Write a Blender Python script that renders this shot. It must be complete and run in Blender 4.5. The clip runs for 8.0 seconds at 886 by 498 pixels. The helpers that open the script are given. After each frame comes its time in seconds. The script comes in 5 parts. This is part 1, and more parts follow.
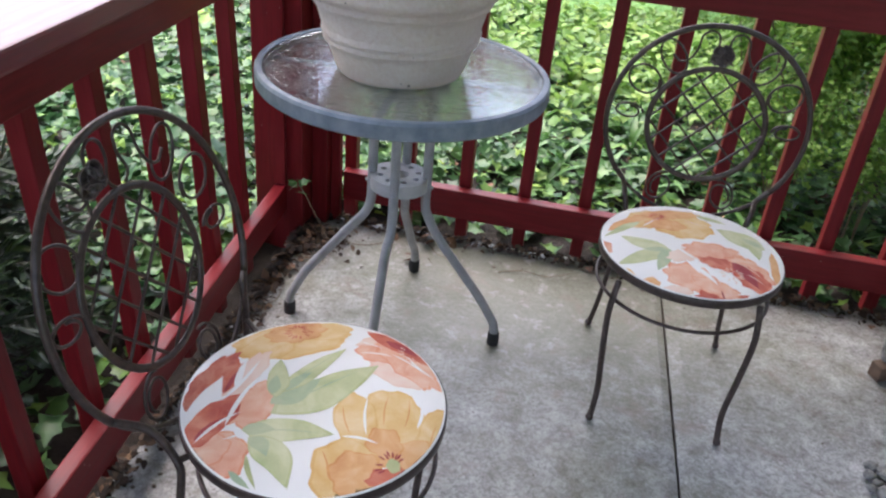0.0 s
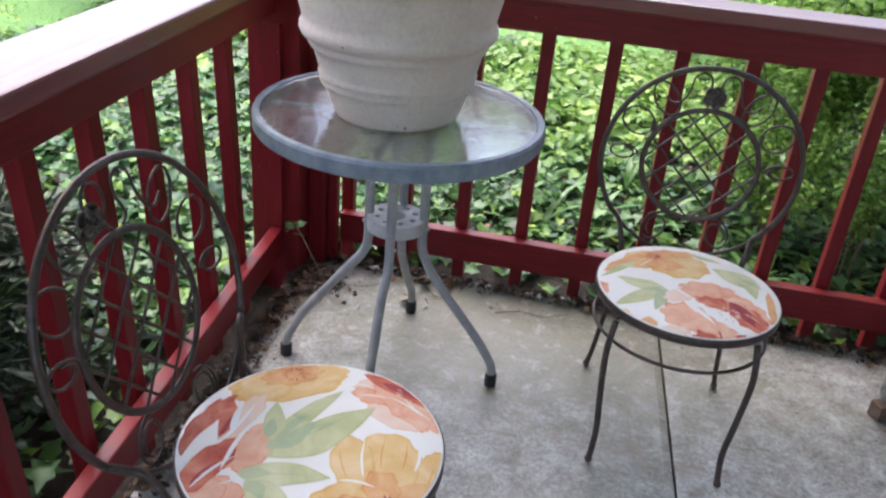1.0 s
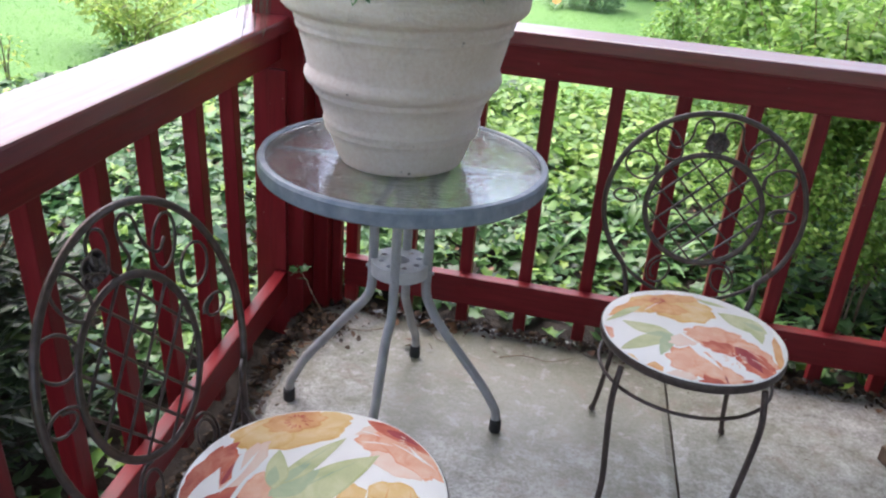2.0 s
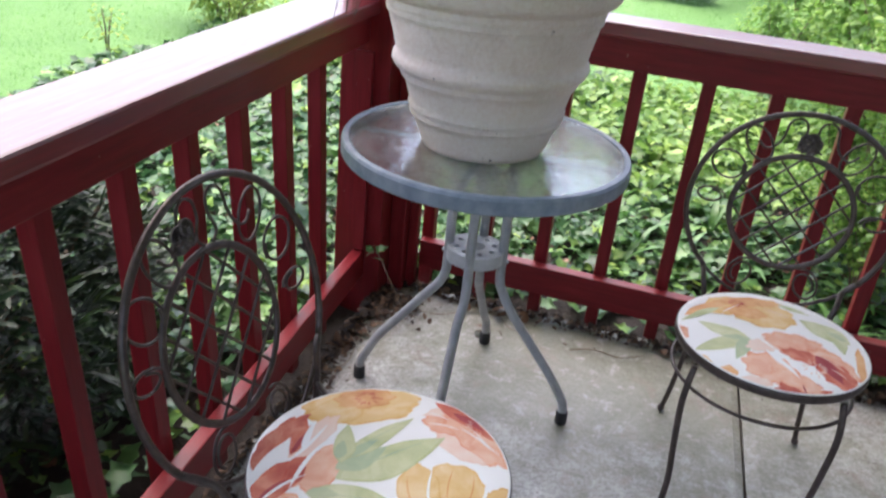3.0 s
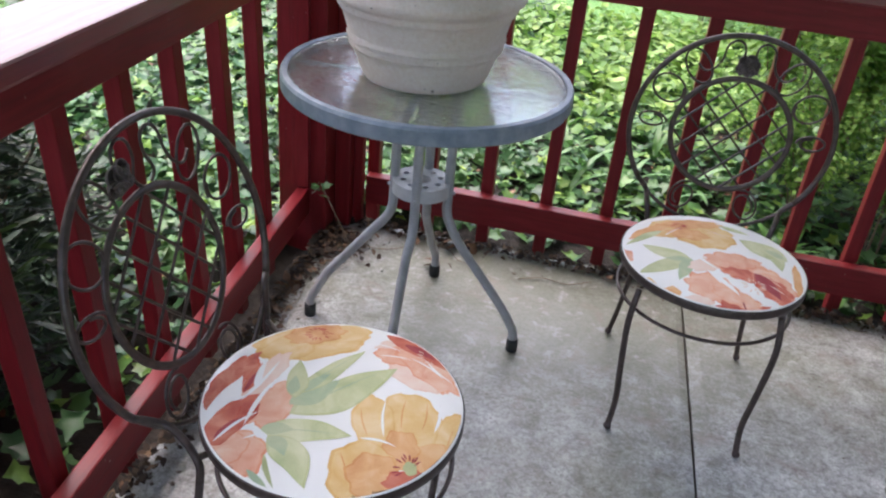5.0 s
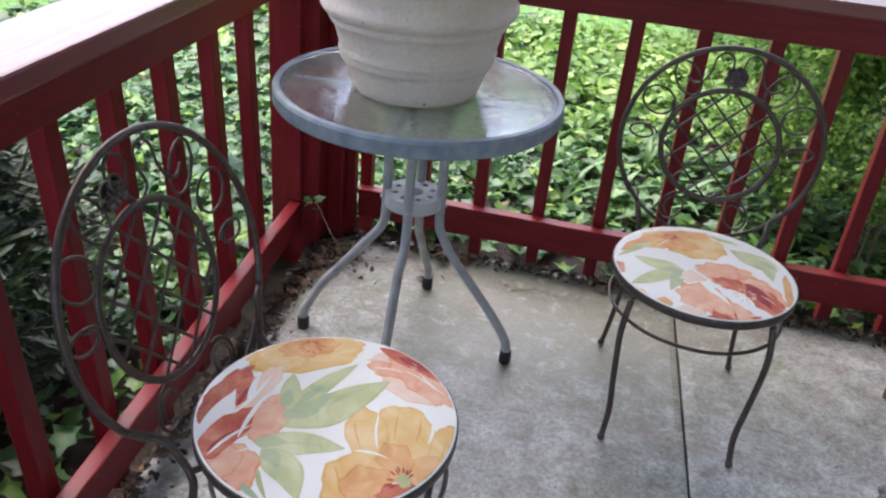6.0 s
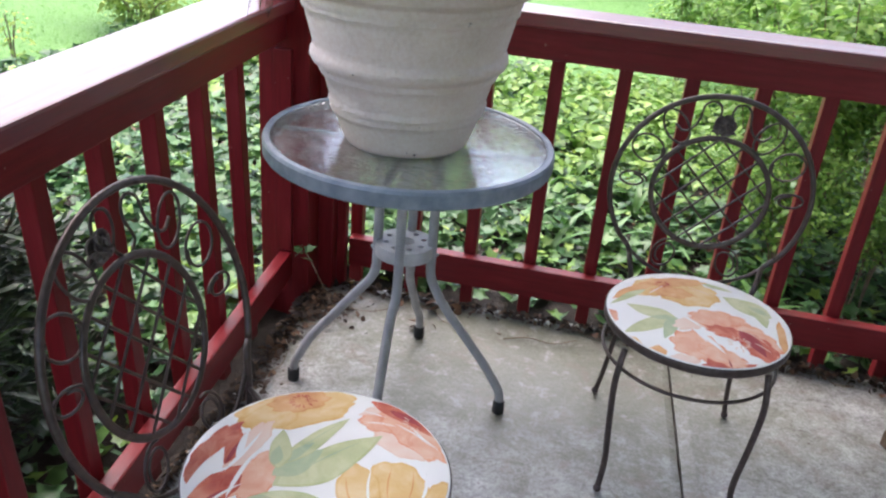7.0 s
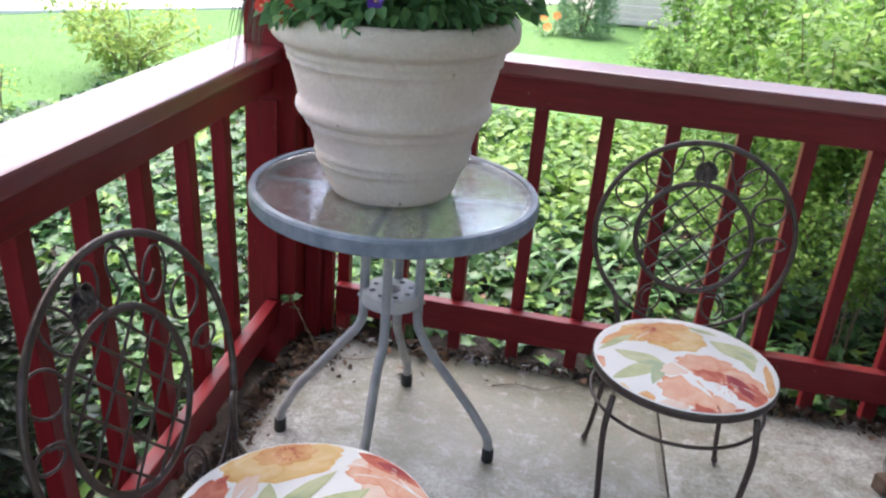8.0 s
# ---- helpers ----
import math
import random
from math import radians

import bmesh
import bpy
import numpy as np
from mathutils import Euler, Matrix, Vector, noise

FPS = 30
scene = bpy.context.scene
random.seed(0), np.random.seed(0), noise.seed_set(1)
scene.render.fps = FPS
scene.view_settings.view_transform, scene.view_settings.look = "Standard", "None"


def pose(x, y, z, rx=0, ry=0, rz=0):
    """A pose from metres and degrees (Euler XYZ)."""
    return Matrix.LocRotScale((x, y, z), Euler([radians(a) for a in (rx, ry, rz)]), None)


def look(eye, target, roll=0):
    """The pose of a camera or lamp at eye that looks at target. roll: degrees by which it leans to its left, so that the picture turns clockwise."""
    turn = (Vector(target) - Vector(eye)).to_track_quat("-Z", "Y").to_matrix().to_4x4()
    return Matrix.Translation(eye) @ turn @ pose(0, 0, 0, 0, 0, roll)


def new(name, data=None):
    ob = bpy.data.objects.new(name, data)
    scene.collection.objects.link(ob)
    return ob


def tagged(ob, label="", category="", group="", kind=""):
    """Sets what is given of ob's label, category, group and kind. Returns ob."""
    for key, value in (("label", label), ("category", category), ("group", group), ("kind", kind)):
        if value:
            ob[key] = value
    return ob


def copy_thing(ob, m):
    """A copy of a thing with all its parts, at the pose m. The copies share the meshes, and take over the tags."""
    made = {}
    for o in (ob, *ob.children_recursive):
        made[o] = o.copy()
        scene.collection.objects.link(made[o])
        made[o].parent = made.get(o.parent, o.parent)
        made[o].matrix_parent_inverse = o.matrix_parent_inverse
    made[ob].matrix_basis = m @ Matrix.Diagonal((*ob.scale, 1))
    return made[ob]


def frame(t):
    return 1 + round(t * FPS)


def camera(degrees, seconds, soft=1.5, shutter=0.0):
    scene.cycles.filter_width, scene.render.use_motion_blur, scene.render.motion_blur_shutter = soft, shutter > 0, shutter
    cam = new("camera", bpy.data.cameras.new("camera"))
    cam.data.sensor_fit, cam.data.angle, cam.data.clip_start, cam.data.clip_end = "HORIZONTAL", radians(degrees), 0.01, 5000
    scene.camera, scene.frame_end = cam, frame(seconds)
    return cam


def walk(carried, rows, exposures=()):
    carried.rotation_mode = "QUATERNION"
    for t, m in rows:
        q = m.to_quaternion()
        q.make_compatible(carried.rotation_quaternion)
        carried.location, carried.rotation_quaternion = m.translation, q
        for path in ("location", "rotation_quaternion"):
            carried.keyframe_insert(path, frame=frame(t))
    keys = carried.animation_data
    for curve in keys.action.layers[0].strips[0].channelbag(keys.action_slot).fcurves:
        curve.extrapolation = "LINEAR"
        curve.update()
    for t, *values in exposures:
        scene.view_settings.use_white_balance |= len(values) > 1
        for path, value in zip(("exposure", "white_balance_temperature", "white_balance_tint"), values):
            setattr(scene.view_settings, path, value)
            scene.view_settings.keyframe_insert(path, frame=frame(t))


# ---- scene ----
EXPOSURE, KELVIN, TINT = 2.10, 6480, 18
SKY, SUN = 0.15, 2.0
cam = camera(56.0, 8.0, soft=2.2, shutter=0.45)
PATH = [
    (0, (0.695, -0.221, 1.327), (0.409, 1.469, 0.297), 5.5),
    (0.5, (0.696, -0.227, 1.329), (0.401, 1.487, 0.341), 5.4),
    (1, (0.695, -0.223, 1.329), (0.4, 1.514, 0.384), 5.2),
    (1.5, (0.696, -0.221, 1.333), (0.379, 1.558, 0.477), 4.8),
    (1.7, (0.696, -0.221, 1.333), (0.377, 1.558, 0.478), 4.8),
    (2.8, (0.686, -0.213, 1.332), (0.313, 1.551, 0.466), 5.2),
    (3, (0.689, -0.226, 1.334), (0.205, 1.494, 0.435), 5.8),
    (3.2, (0.689, -0.226, 1.334), (0.234, 1.471, 0.378), 5.8),
    (3.5, (0.699, -0.227, 1.335), (0.379, 1.501, 0.38), 5.3),
    (4, (0.699, -0.229, 1.326), (0.406, 1.474, 0.32), 5.0),
    (4.2, (0.693, -0.222, 1.326), (0.352, 1.463, 0.304), 5.8),
    (5.3, (0.697, -0.228, 1.327), (0.361, 1.46, 0.307), 5.7),
    (5.5, (0.697, -0.228, 1.327), (0.36, 1.463, 0.313), 5.7),
    (6, (0.698, -0.232, 1.33), (0.372, 1.472, 0.336), 5.6),
    (6.5, (0.695, -0.22, 1.332), (0.372, 1.513, 0.387), 5.4),
    (7, (0.694, -0.217, 1.334), (0.369, 1.54, 0.436), 5.2),
    (7.5, (0.697, -0.218, 1.338), (0.393, 1.564, 0.482), 4.9),
    (8, (0.696, -0.216, 1.344), (0.383, 1.589, 0.543), 4.8),
]

walk(cam, [(t, look(eye, aim, roll)) for t, eye, aim, roll in PATH], [(0.0, EXPOSURE, KELVIN, TINT), (6.0, EXPOSURE, KELVIN, TINT), (8.0, EXPOSURE + 0.12, KELVIN, TINT)])

# ---- light: a bright overcast sky over a roofed porch ----
world = bpy.data.worlds.new("world")
scene.world = world
world.use_nodes = True
wn = world.node_tree
sky = wn.nodes.new("ShaderNodeTexSky")
sky.sky_type = "NISHITA"
sky.sun_disc = False
sky.sun_elevation, sky.sun_rotation = radians(68), radians(-45)
sky.air_density, sky.dust_density, sky.ozone_density = 1.0, 4.0, 1.0
wn.nodes["Background"].inputs[1].default_value = SKY
wn.links.new(sky.outputs[0], wn.nodes["Background"].inputs[0])
sun_data = bpy.data.lights.new("sun", "SUN")
sun_data.energy, sun_data.angle, sun_data.color = SUN, radians(80), (1.0, 0.97, 0.92)
sun = new("sun", sun_data)
sun.matrix_basis = look((-4, 4, 14), (0, 0, 0))


# ---- materials ----
def material(name):
    m = bpy.data.materials.new(name)
    m.use_nodes = True
    return m, m.node_tree, m.node_tree.nodes["Principled BSDF"]


def ramp(nt, fac, stops):
    r = nt.nodes.new("ShaderNodeValToRGB")
    e = r.color_ramp.elements
    while len(e) < len(stops):
        e.new(0.5)
    for k, (at, c) in enumerate(stops):
        e[k].position, e[k].color = at, (*c, 1) if len(c) == 3 else c
    nt.links.new(fac, r.inputs[0])
    return r.outputs[0]


def coords(nt):
    return nt.nodes.new("ShaderNodeTexCoord").outputs["Object"]


def noise_tex(nt, scale, detail=4.0, rough=0.55, vec=None, distort=0.0):
    n = nt.nodes.new("ShaderNodeTexNoise")
    n.inputs["Scale"].default_value, n.inputs["Detail"].default_value = scale, detail
    n.inputs["Roughness"].default_value, n.inputs["Distortion"].default_value = rough, distort
    if vec is not None:
        nt.links.new(vec, n.inputs["Vector"])
    return n.outputs["Fac"]


def stretched(nt, sx, sy, sz):
    m = nt.nodes.new("ShaderNodeMapping")
    m.inputs["Scale"].default_value = (sx, sy, sz)
    nt.links.new(coords(nt), m.inputs["Vector"])
    return m.outputs[0]


def blend(nt, fac, a, b, kind="MIX"):
    m = nt.nodes.new("ShaderNodeMix")
    m.data_type, m.blend_type = "RGBA", kind
    for socket, value in ((m.inputs[0], fac), (m.inputs[6], a), (m.inputs[7], b)):
        if isinstance(value, (int, float)):
            socket.default_value = value
        elif isinstance(value, tuple):
            socket.default_value = (*value, 1)
        else:
            nt.links.new(value, socket)
    return m.outputs[2]


def bump(nt, height, strength, distance, bsdf):
    b = nt.nodes.new("ShaderNodeBump")
    b.inputs["Strength"].default_value, b.inputs["Distance"].default_value = strength, distance
    nt.links.new(height, b.inputs["Height"])
    nt.links.new(b.outputs[0], bsdf.inputs["Normal"])


def painted_wood(name, grain):
    """Brick-red stained boards: grain along one axis, chips and dust."""
    m, nt, p = material(name)
    v = stretched(nt, *grain)
    g = noise_tex(nt, 6.0, 6.0, 0.6, v)
    c = ramp(nt, g, [(0.25, (0.110, 0.008, 0.010)), (0.55, (0.165, 0.011, 0.014)), (0.8, (0.205, 0.018, 0.021))])
    dust = ramp(nt, noise_tex(nt, 3.5, 5.0, 0.6, coords(nt)), [(0.5, (0, 0, 0)), (0.85, (0.22, 0.22, 0.22))])
    c = blend(nt, dust, c, (0.26, 0.07, 0.07))
    chips = ramp(nt, noise_tex(nt, 70.0, 2.0, 0.5, coords(nt)), [(0.76, (0, 0, 0)), (0.79, (0.8, 0.8, 0.8))])
    c = blend(nt, chips, c, (0.36, 0.25, 0.22))
    nt.links.new(c, p.inputs["Base Color"])
    nt.links.new(ramp(nt, g, [(0.2, (0.32, 0.32, 0.32)), (0.8, (0.5, 0.5, 0.5))]), p.inputs["Roughness"])
    p.inputs["Specular IOR Level"].default_value = 0.22
    bump(nt, g, 0.25, 0.002, p)
    return m


RED_X = painted_wood("red_stain_along_x", (1.2, 14, 14))
RED_Y = painted_wood("red_stain_along_y", (14, 1.2, 14))
RED_Z = painted_wood("red_stain_upright", (14, 14, 1.2))


def wet(name, grain):
    """The cap boards: the same stain under a worn wet gloss."""
    m = painted_wood(name, grain)
    p = m.node_tree.nodes["Principled BSDF"]
    p.inputs["Coat Weight"].default_value, p.inputs["Coat Roughness"].default_value, p.inputs["Coat IOR"].default_value = 0.72, 0.24, 1.5
    p.inputs["Specular IOR Level"].default_value = 0.45
    return m


WET_X, WET_Y = wet("wet_red_stain_along_x", (1.2, 14, 14)), wet("wet_red_stain_along_y", (14, 1.2, 14))


def concrete_material():
    m, nt, p = material("weathered_concrete")
    v = coords(nt)
    big = noise_tex(nt, 1.6, 6.0, 0.65, v, 0.6)
    mid = noise_tex(nt, 13.0, 7.0, 0.75, v, 0.3)
    fine = noise_tex(nt, 75.0, 5.0, 0.8, v)
    c = ramp(nt, mid, [(0.33, (0.165, 0.160, 0.145)), (0.45, (0.282, 0.284, 0.276)), (0.56, (0.385, 0.390, 0.386)), (0.69, (0.53, 0.54, 0.54))])
    c = blend(nt, 0.4, c, ramp(nt, big, [(0.3, (0.38, 0.38, 0.37)), (0.7, (0.70, 0.70, 0.71))]), "OVERLAY")
    c = blend(nt, 0.75, c, ramp(nt, fine, [(0.38, (0.22, 0.215, 0.21)), (0.62, (0.76, 0.76, 0.76))]), "OVERLAY")
    moss = ramp(nt, noise_tex(nt, 2.2, 6.0, 0.72, stretched(nt, 0.7, 1.3, 1), 0.4), [(0.49, (0, 0, 0)), (0.64, (0.38, 0.38, 0.38))])
    c = blend(nt, moss, c, (0.215, 0.212, 0.130))
    # greener and darker tint, strongest behind the table, thinning outward
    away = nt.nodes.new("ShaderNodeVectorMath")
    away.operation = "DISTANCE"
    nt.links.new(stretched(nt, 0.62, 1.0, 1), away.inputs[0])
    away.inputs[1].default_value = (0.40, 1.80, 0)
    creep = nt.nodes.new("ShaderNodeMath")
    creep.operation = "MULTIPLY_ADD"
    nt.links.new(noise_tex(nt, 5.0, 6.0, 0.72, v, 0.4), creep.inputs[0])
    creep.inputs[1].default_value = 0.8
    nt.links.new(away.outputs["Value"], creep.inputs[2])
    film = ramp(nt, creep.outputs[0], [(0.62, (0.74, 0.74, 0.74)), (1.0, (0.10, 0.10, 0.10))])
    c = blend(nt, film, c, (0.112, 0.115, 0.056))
    rust = ramp(nt, noise_tex(nt, 7.0, 6.0, 0.75, v, 0.5), [(0.54, (0, 0, 0)), (0.66, (0.5, 0.5, 0.5))])
    c = blend(nt, rust, c, (0.20, 0.145, 0.115))
    spots = ramp(nt, noise_tex(nt, 75.0, 2.0, 0.5, v), [(0.65, (0, 0, 0)), (0.70, (0.6, 0.6, 0.6))])
    c = blend(nt, spots, c, (0.09, 0.066, 0.05))
    pale = ramp(nt, noise_tex(nt, 19.0, 5.0, 0.7, v), [(0.56, (0, 0, 0)), (0.65, (0.5, 0.5, 0.5))])
    c = blend(nt, pale, c, (0.44, 0.43, 0.41))
    nt.links.new(c, p.inputs["Base Color"])
    nt.links.new(ramp(nt, big, [(0.35, (0.30, 0.30, 0.30)), (0.65, (0.62, 0.62, 0.62))]), p.inputs["Roughness"])
    bump(nt, fine, 0.4, 0.003, p)
    return m


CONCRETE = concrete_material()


def plain(name, low, high, scale, rough, metal=0.0, relief=0.2, depth=0.001, detail=5.0):
    m, nt, p = material(name)
    f = noise_tex(nt, scale, detail, 0.6, coords(nt))
    nt.links.new(ramp(nt, f, [(0.3, low), (0.7, high)]), p.inputs["Base Color"])
    p.inputs["Roughness"].default_value, p.inputs["Metallic"].default_value = rough, metal
    bump(nt, f, relief, depth, p)
    return m


IRON = plain("bronze_brown_iron", (0.042, 0.029, 0.025), (0.098, 0.071, 0.063), 60, 0.38, 0.35)
ROSE_IRON = plain("worn_cast_iron", (0.055, 0.040, 0.036), (0.16, 0.125, 0.115), 90, 0.42, 0.2)
GREY_PAINT = plain("chalky_grey_paint", (0.14, 0.175, 0.22), (0.27, 0.31, 0.36), 25, 0.45, 0.15)
GREY_TUBE = plain("aged_grey_tube", (0.25, 0.25, 0.25), (0.40, 0.395, 0.385), 18, 0.45, 0.1)
HUB_PAINT = plain("pale_grey_plastic", (0.38, 0.37, 0.35), (0.52, 0.51, 0.49), 20, 0.5)
RUBBER = plain("black_rubber", (0.008, 0.008, 0.008), (0.025, 0.025, 0.025), 80, 0.7)
SOIL = plain("dark_soil", (0.018, 0.012, 0.008), (0.06, 0.042, 0.028), 30, 0.95, 0, 0.8, 0.02)
BARK = plain("thin_bark", (0.10, 0.075, 0.045), (0.22, 0.17, 0.11), 40, 0.8)
DEAD_LEAF = plain("dry_brown_leaf", (0.055, 0.028, 0.014), (0.21, 0.115, 0.06), 35, 0.75)
GRIT = plain("grit", (0.05, 0.04, 0.03), (0.22, 0.18, 0.14), 50, 0.9)
STONE = plain("crackled_grey_stone", (0.10, 0.10, 0.09), (0.34, 0.33, 0.31), 45, 0.9, 0, 0.9, 0.006)
PLANK = plain("weathered_brown_plank", (0.09, 0.055, 0.035), (0.20, 0.13, 0.085), 25, 0.8)
PAVING = plain("pale_driveway", (0.55, 0.54, 0.52), (0.70, 0.69, 0.67), 4, 0.8)
SIDING = plain("beige_pink_siding", (0.70, 0.58, 0.52), (0.80, 0.69, 0.62), 6, 0.6)
CEILING = plain("brown_porch_boards", (0.24, 0.21, 0.17), (0.32, 0.28, 0.23), 8, 0.6)
UNSEEN_WALL = plain("tan_unseen_wall", (0.26, 0.23, 0.20), (0.36, 0.33, 0.29), 8, 0.7)


def pot_material():
    m, nt, p = material("sandy_terracotta_resin")
    v = coords(nt)
    big = noise_tex(nt, 5.0, 5.0, 0.6, v)
    fine = noise_tex(nt, 110.0, 5.0, 0.75, v)
    c = ramp(nt, big, [(0.35, (0.68, 0.56, 0.475)), (0.65, (0.77, 0.65, 0.56))])
    dirt = ramp(nt, noise_tex(nt, 16.0, 6.0, 0.75, stretched(nt, 1, 1, 0.7)), [(0.56, (0, 0, 0)), (0.72, (0.28, 0.28, 0.28))])
    c = blend(nt, dirt, c, (0.33, 0.25, 0.20))
    c = blend(nt, 0.35, c, ramp(nt, fine, [(0.35, (0.3, 0.3, 0.3)), (0.65, (0.65, 0.65, 0.65))]), "OVERLAY")
    spot = ramp(nt, noise_tex(nt, 42.0, 1.0, 0.5, v), [(0.77, (0, 0, 0)), (0.8, (0.8, 0.8, 0.8))])
    c = blend(nt, spot, c, (0.10, 0.06, 0.04))
    nt.links.new(c, p.inputs["Base Color"])
    p.inputs["Roughness"].default_value = 0.72
    bump(nt, fine, 1.0, 0.006, p)
    return m


POT = pot_material()


def glass_material():
    m, nt, p = material("pebbled_table_glass")
    p.inputs["Base Color"].default_value = (0.90, 0.95, 0.93, 1)
    p.inputs["Transmission Weight"].default_value, p.inputs["IOR"].default_value = 1.0, 1.72
    wave = noise_tex(nt, 75.0, 1.5, 0.5, stretched(nt, 0.75, 1.25, 1), 0.3)
    nt.links.new(ramp(nt, noise_tex(nt, 9.0, 4.0, 0.6, coords(nt)), [(0.35, (0.015, 0.015, 0.015)), (0.7, (0.06, 0.06, 0.06))]), p.inputs["Roughness"])
    bump(nt, wave, 0.30, 0.004, p)
    # a thin film of dust and dried rain
    film = nt.nodes.new("ShaderNodeBsdfDiffuse")
    film.inputs[0].default_value = (0.62, 0.63, 0.62, 1)
    mix = nt.nodes.new("ShaderNodeMixShader")
    nt.links.new(ramp(nt, noise_tex(nt, 16.0, 5.0, 0.65, coords(nt)), [(0.3, (0.03, 0.03, 0.03)), (0.7, (0.10, 0.10, 0.10))]), mix.inputs[0])
    nt.links.new(p.outputs[0], mix.inputs[1])
    nt.links.new(film.outputs[0], mix.inputs[2])
    nt.links.new(mix.outputs[0], nt.nodes["Material Output"].inputs[0])
    return m


GLASS = glass_material()


def leaf_material(name, stops, gloss=0.4, glow=0.3, shine=0.5):
    """Leaves that let some light through; every leaf has its own tone."""
    m, nt, p = material(name)
    isl = nt.nodes.new("ShaderNodeNewGeometry").outputs["Random Per Island"]
    c = ramp(nt, isl, stops)
    c = blend(nt, 0.5, c, ramp(nt, noise_tex(nt, 28.0, 4.0, 0.6, coords(nt)), [(0.3, (0.3, 0.3, 0.3)), (0.7, (0.72, 0.72, 0.72))]), "OVERLAY")
    nt.links.new(c, p.inputs["Base Color"])
    p.inputs["Roughness"].default_value, p.inputs["Specular IOR Level"].default_value = gloss, shine
    t = nt.nodes.new("ShaderNodeBsdfTranslucent")
    nt.links.new(c, t.inputs[0])
    mix = nt.nodes.new("ShaderNodeMixShader")
    mix.inputs[0].default_value = glow
    nt.links.new(p.outputs[0], mix.inputs[1])
    nt.links.new(t.outputs[0], mix.inputs[2])
    nt.links.new(mix.outputs[0], nt.nodes["Material Output"].inputs[0])
    return m


IVY = leaf_material("ivy_leaf", [(0.0, (0.020, 0.060, 0.024)), (0.4, (0.050, 0.126, 0.046)), (0.8, (0.098, 0.205, 0.064)), (0.94, (0.15, 0.28, 0.06)), (1.0, (0.28, 0.42, 0.06))], 0.38, 0.24, 0.34)
WEED = leaf_material("light_green_weed_leaf", [(0.0, (0.055, 0.155, 0.035)), (1.0, (0.13, 0.275, 0.065))], 0.42, 0.3)
PALE_WEED = leaf_material("pale_green_weed_leaf", [(0.0, (0.080, 0.175, 0.036)), (0.6, (0.155, 0.285, 0.060)), (1.0, (0.27, 0.40, 0.10))], 0.45, 0.38, 0.35)
SHRUB = leaf_material("fresh_shrub_leaf", [(0.0, (0.080, 0.185, 0.036)), (0.5, (0.155, 0.300, 0.058)), (1.0, (0.28, 0.44, 0.10))], 0.5, 0.45, 0.3)
YELLOW_SHRUB = leaf_material("yellow_green_leaf", [(0.0, (0.15, 0.27, 0.05)), (1.0, (0.34, 0.43, 0.11))], 0.6, 0.5, 0.25)
YEW = leaf_material("dark_evergreen_needle", [(0.0, (0.008, 0.022, 0.010)), (0.8, (0.022, 0.055, 0.020)), (1.0, (0.06, 0.12, 0.03))], 0.5, 0.1)
BLUE_SHRUB = leaf_material("blue_green_leaf", [(0.0, (0.17, 0.30, 0.16)), (1.0, (0.28, 0.42, 0.25))], 0.7, 0.4, 0.2)
POT_LEAF = leaf_material("pot_plant_leaf", [(0.0, (0.055, 0.145, 0.060)), (0.7, (0.115, 0.255, 0.095)), (1.0, (0.19, 0.35, 0.12))], 0.6, 0.4, 0.3)
SPIKE = leaf_material("dark_spike_leaf", [(0.0, (0.03, 0.04, 0.025)), (1.0, (0.08, 0.07, 0.05))], 0.5, 0.15)
GRASS = leaf_material("lawn_grass", [(0.0, (0.066, 0.170, 0.032)), (1.0, (0.082, 0.190, 0.038))], 0.9, 0.6, 0.05)
RED_PETAL = leaf_material("orange_red_petal", [(0.0, (0.55, 0.020, 0.010)), (1.0, (0.72, 0.06, 0.02))], 0.5, 0.25)
PURPLE_PETAL = leaf_material("deep_purple_petal", [(0.0, (0.06, 0.015, 0.22)), (1.0, (0.11, 0.03, 0.34))], 0.5, 0.25)
ORANGE_PETAL = leaf_material("soft_orange_petal", [(0.0, (0.8, 0.28, 0.06)), (1.0, (0.85, 0.40, 0.12))], 0.5, 0.3)

ROT = leaf_material("rotted_leaf", [(0.0, (0.018, 0.012, 0.008)), (0.7, (0.07, 0.042, 0.025)), (1.0, (0.20, 0.125, 0.07))], 0.8, 0.05)


def dyed(name, tones, scale=22.0):
    """Watercolour print on woven cotton."""
    m, nt, p = material(name)
    v = coords(nt)
    c = ramp(nt, noise_tex(nt, scale, 3.0, 0.5, v, 0.8), [(0.3 + 0.4 * k / (len(tones) - 1), t) for k, t in enumerate(tones)])
    weave = noise_tex(nt, 420.0, 2.0, 0.5, v)
    c = blend(nt, 0.25, c, ramp(nt, weave, [(0.3, (0.42, 0.42, 0.42)), (0.7, (0.58, 0.58, 0.58))]), "OVERLAY")
    nt.links.new(c, p.inputs["Base Color"])
    p.inputs["Roughness"].default_value = 0.75
    bump(nt, weave, 0.15, 0.0006, p)
    return m


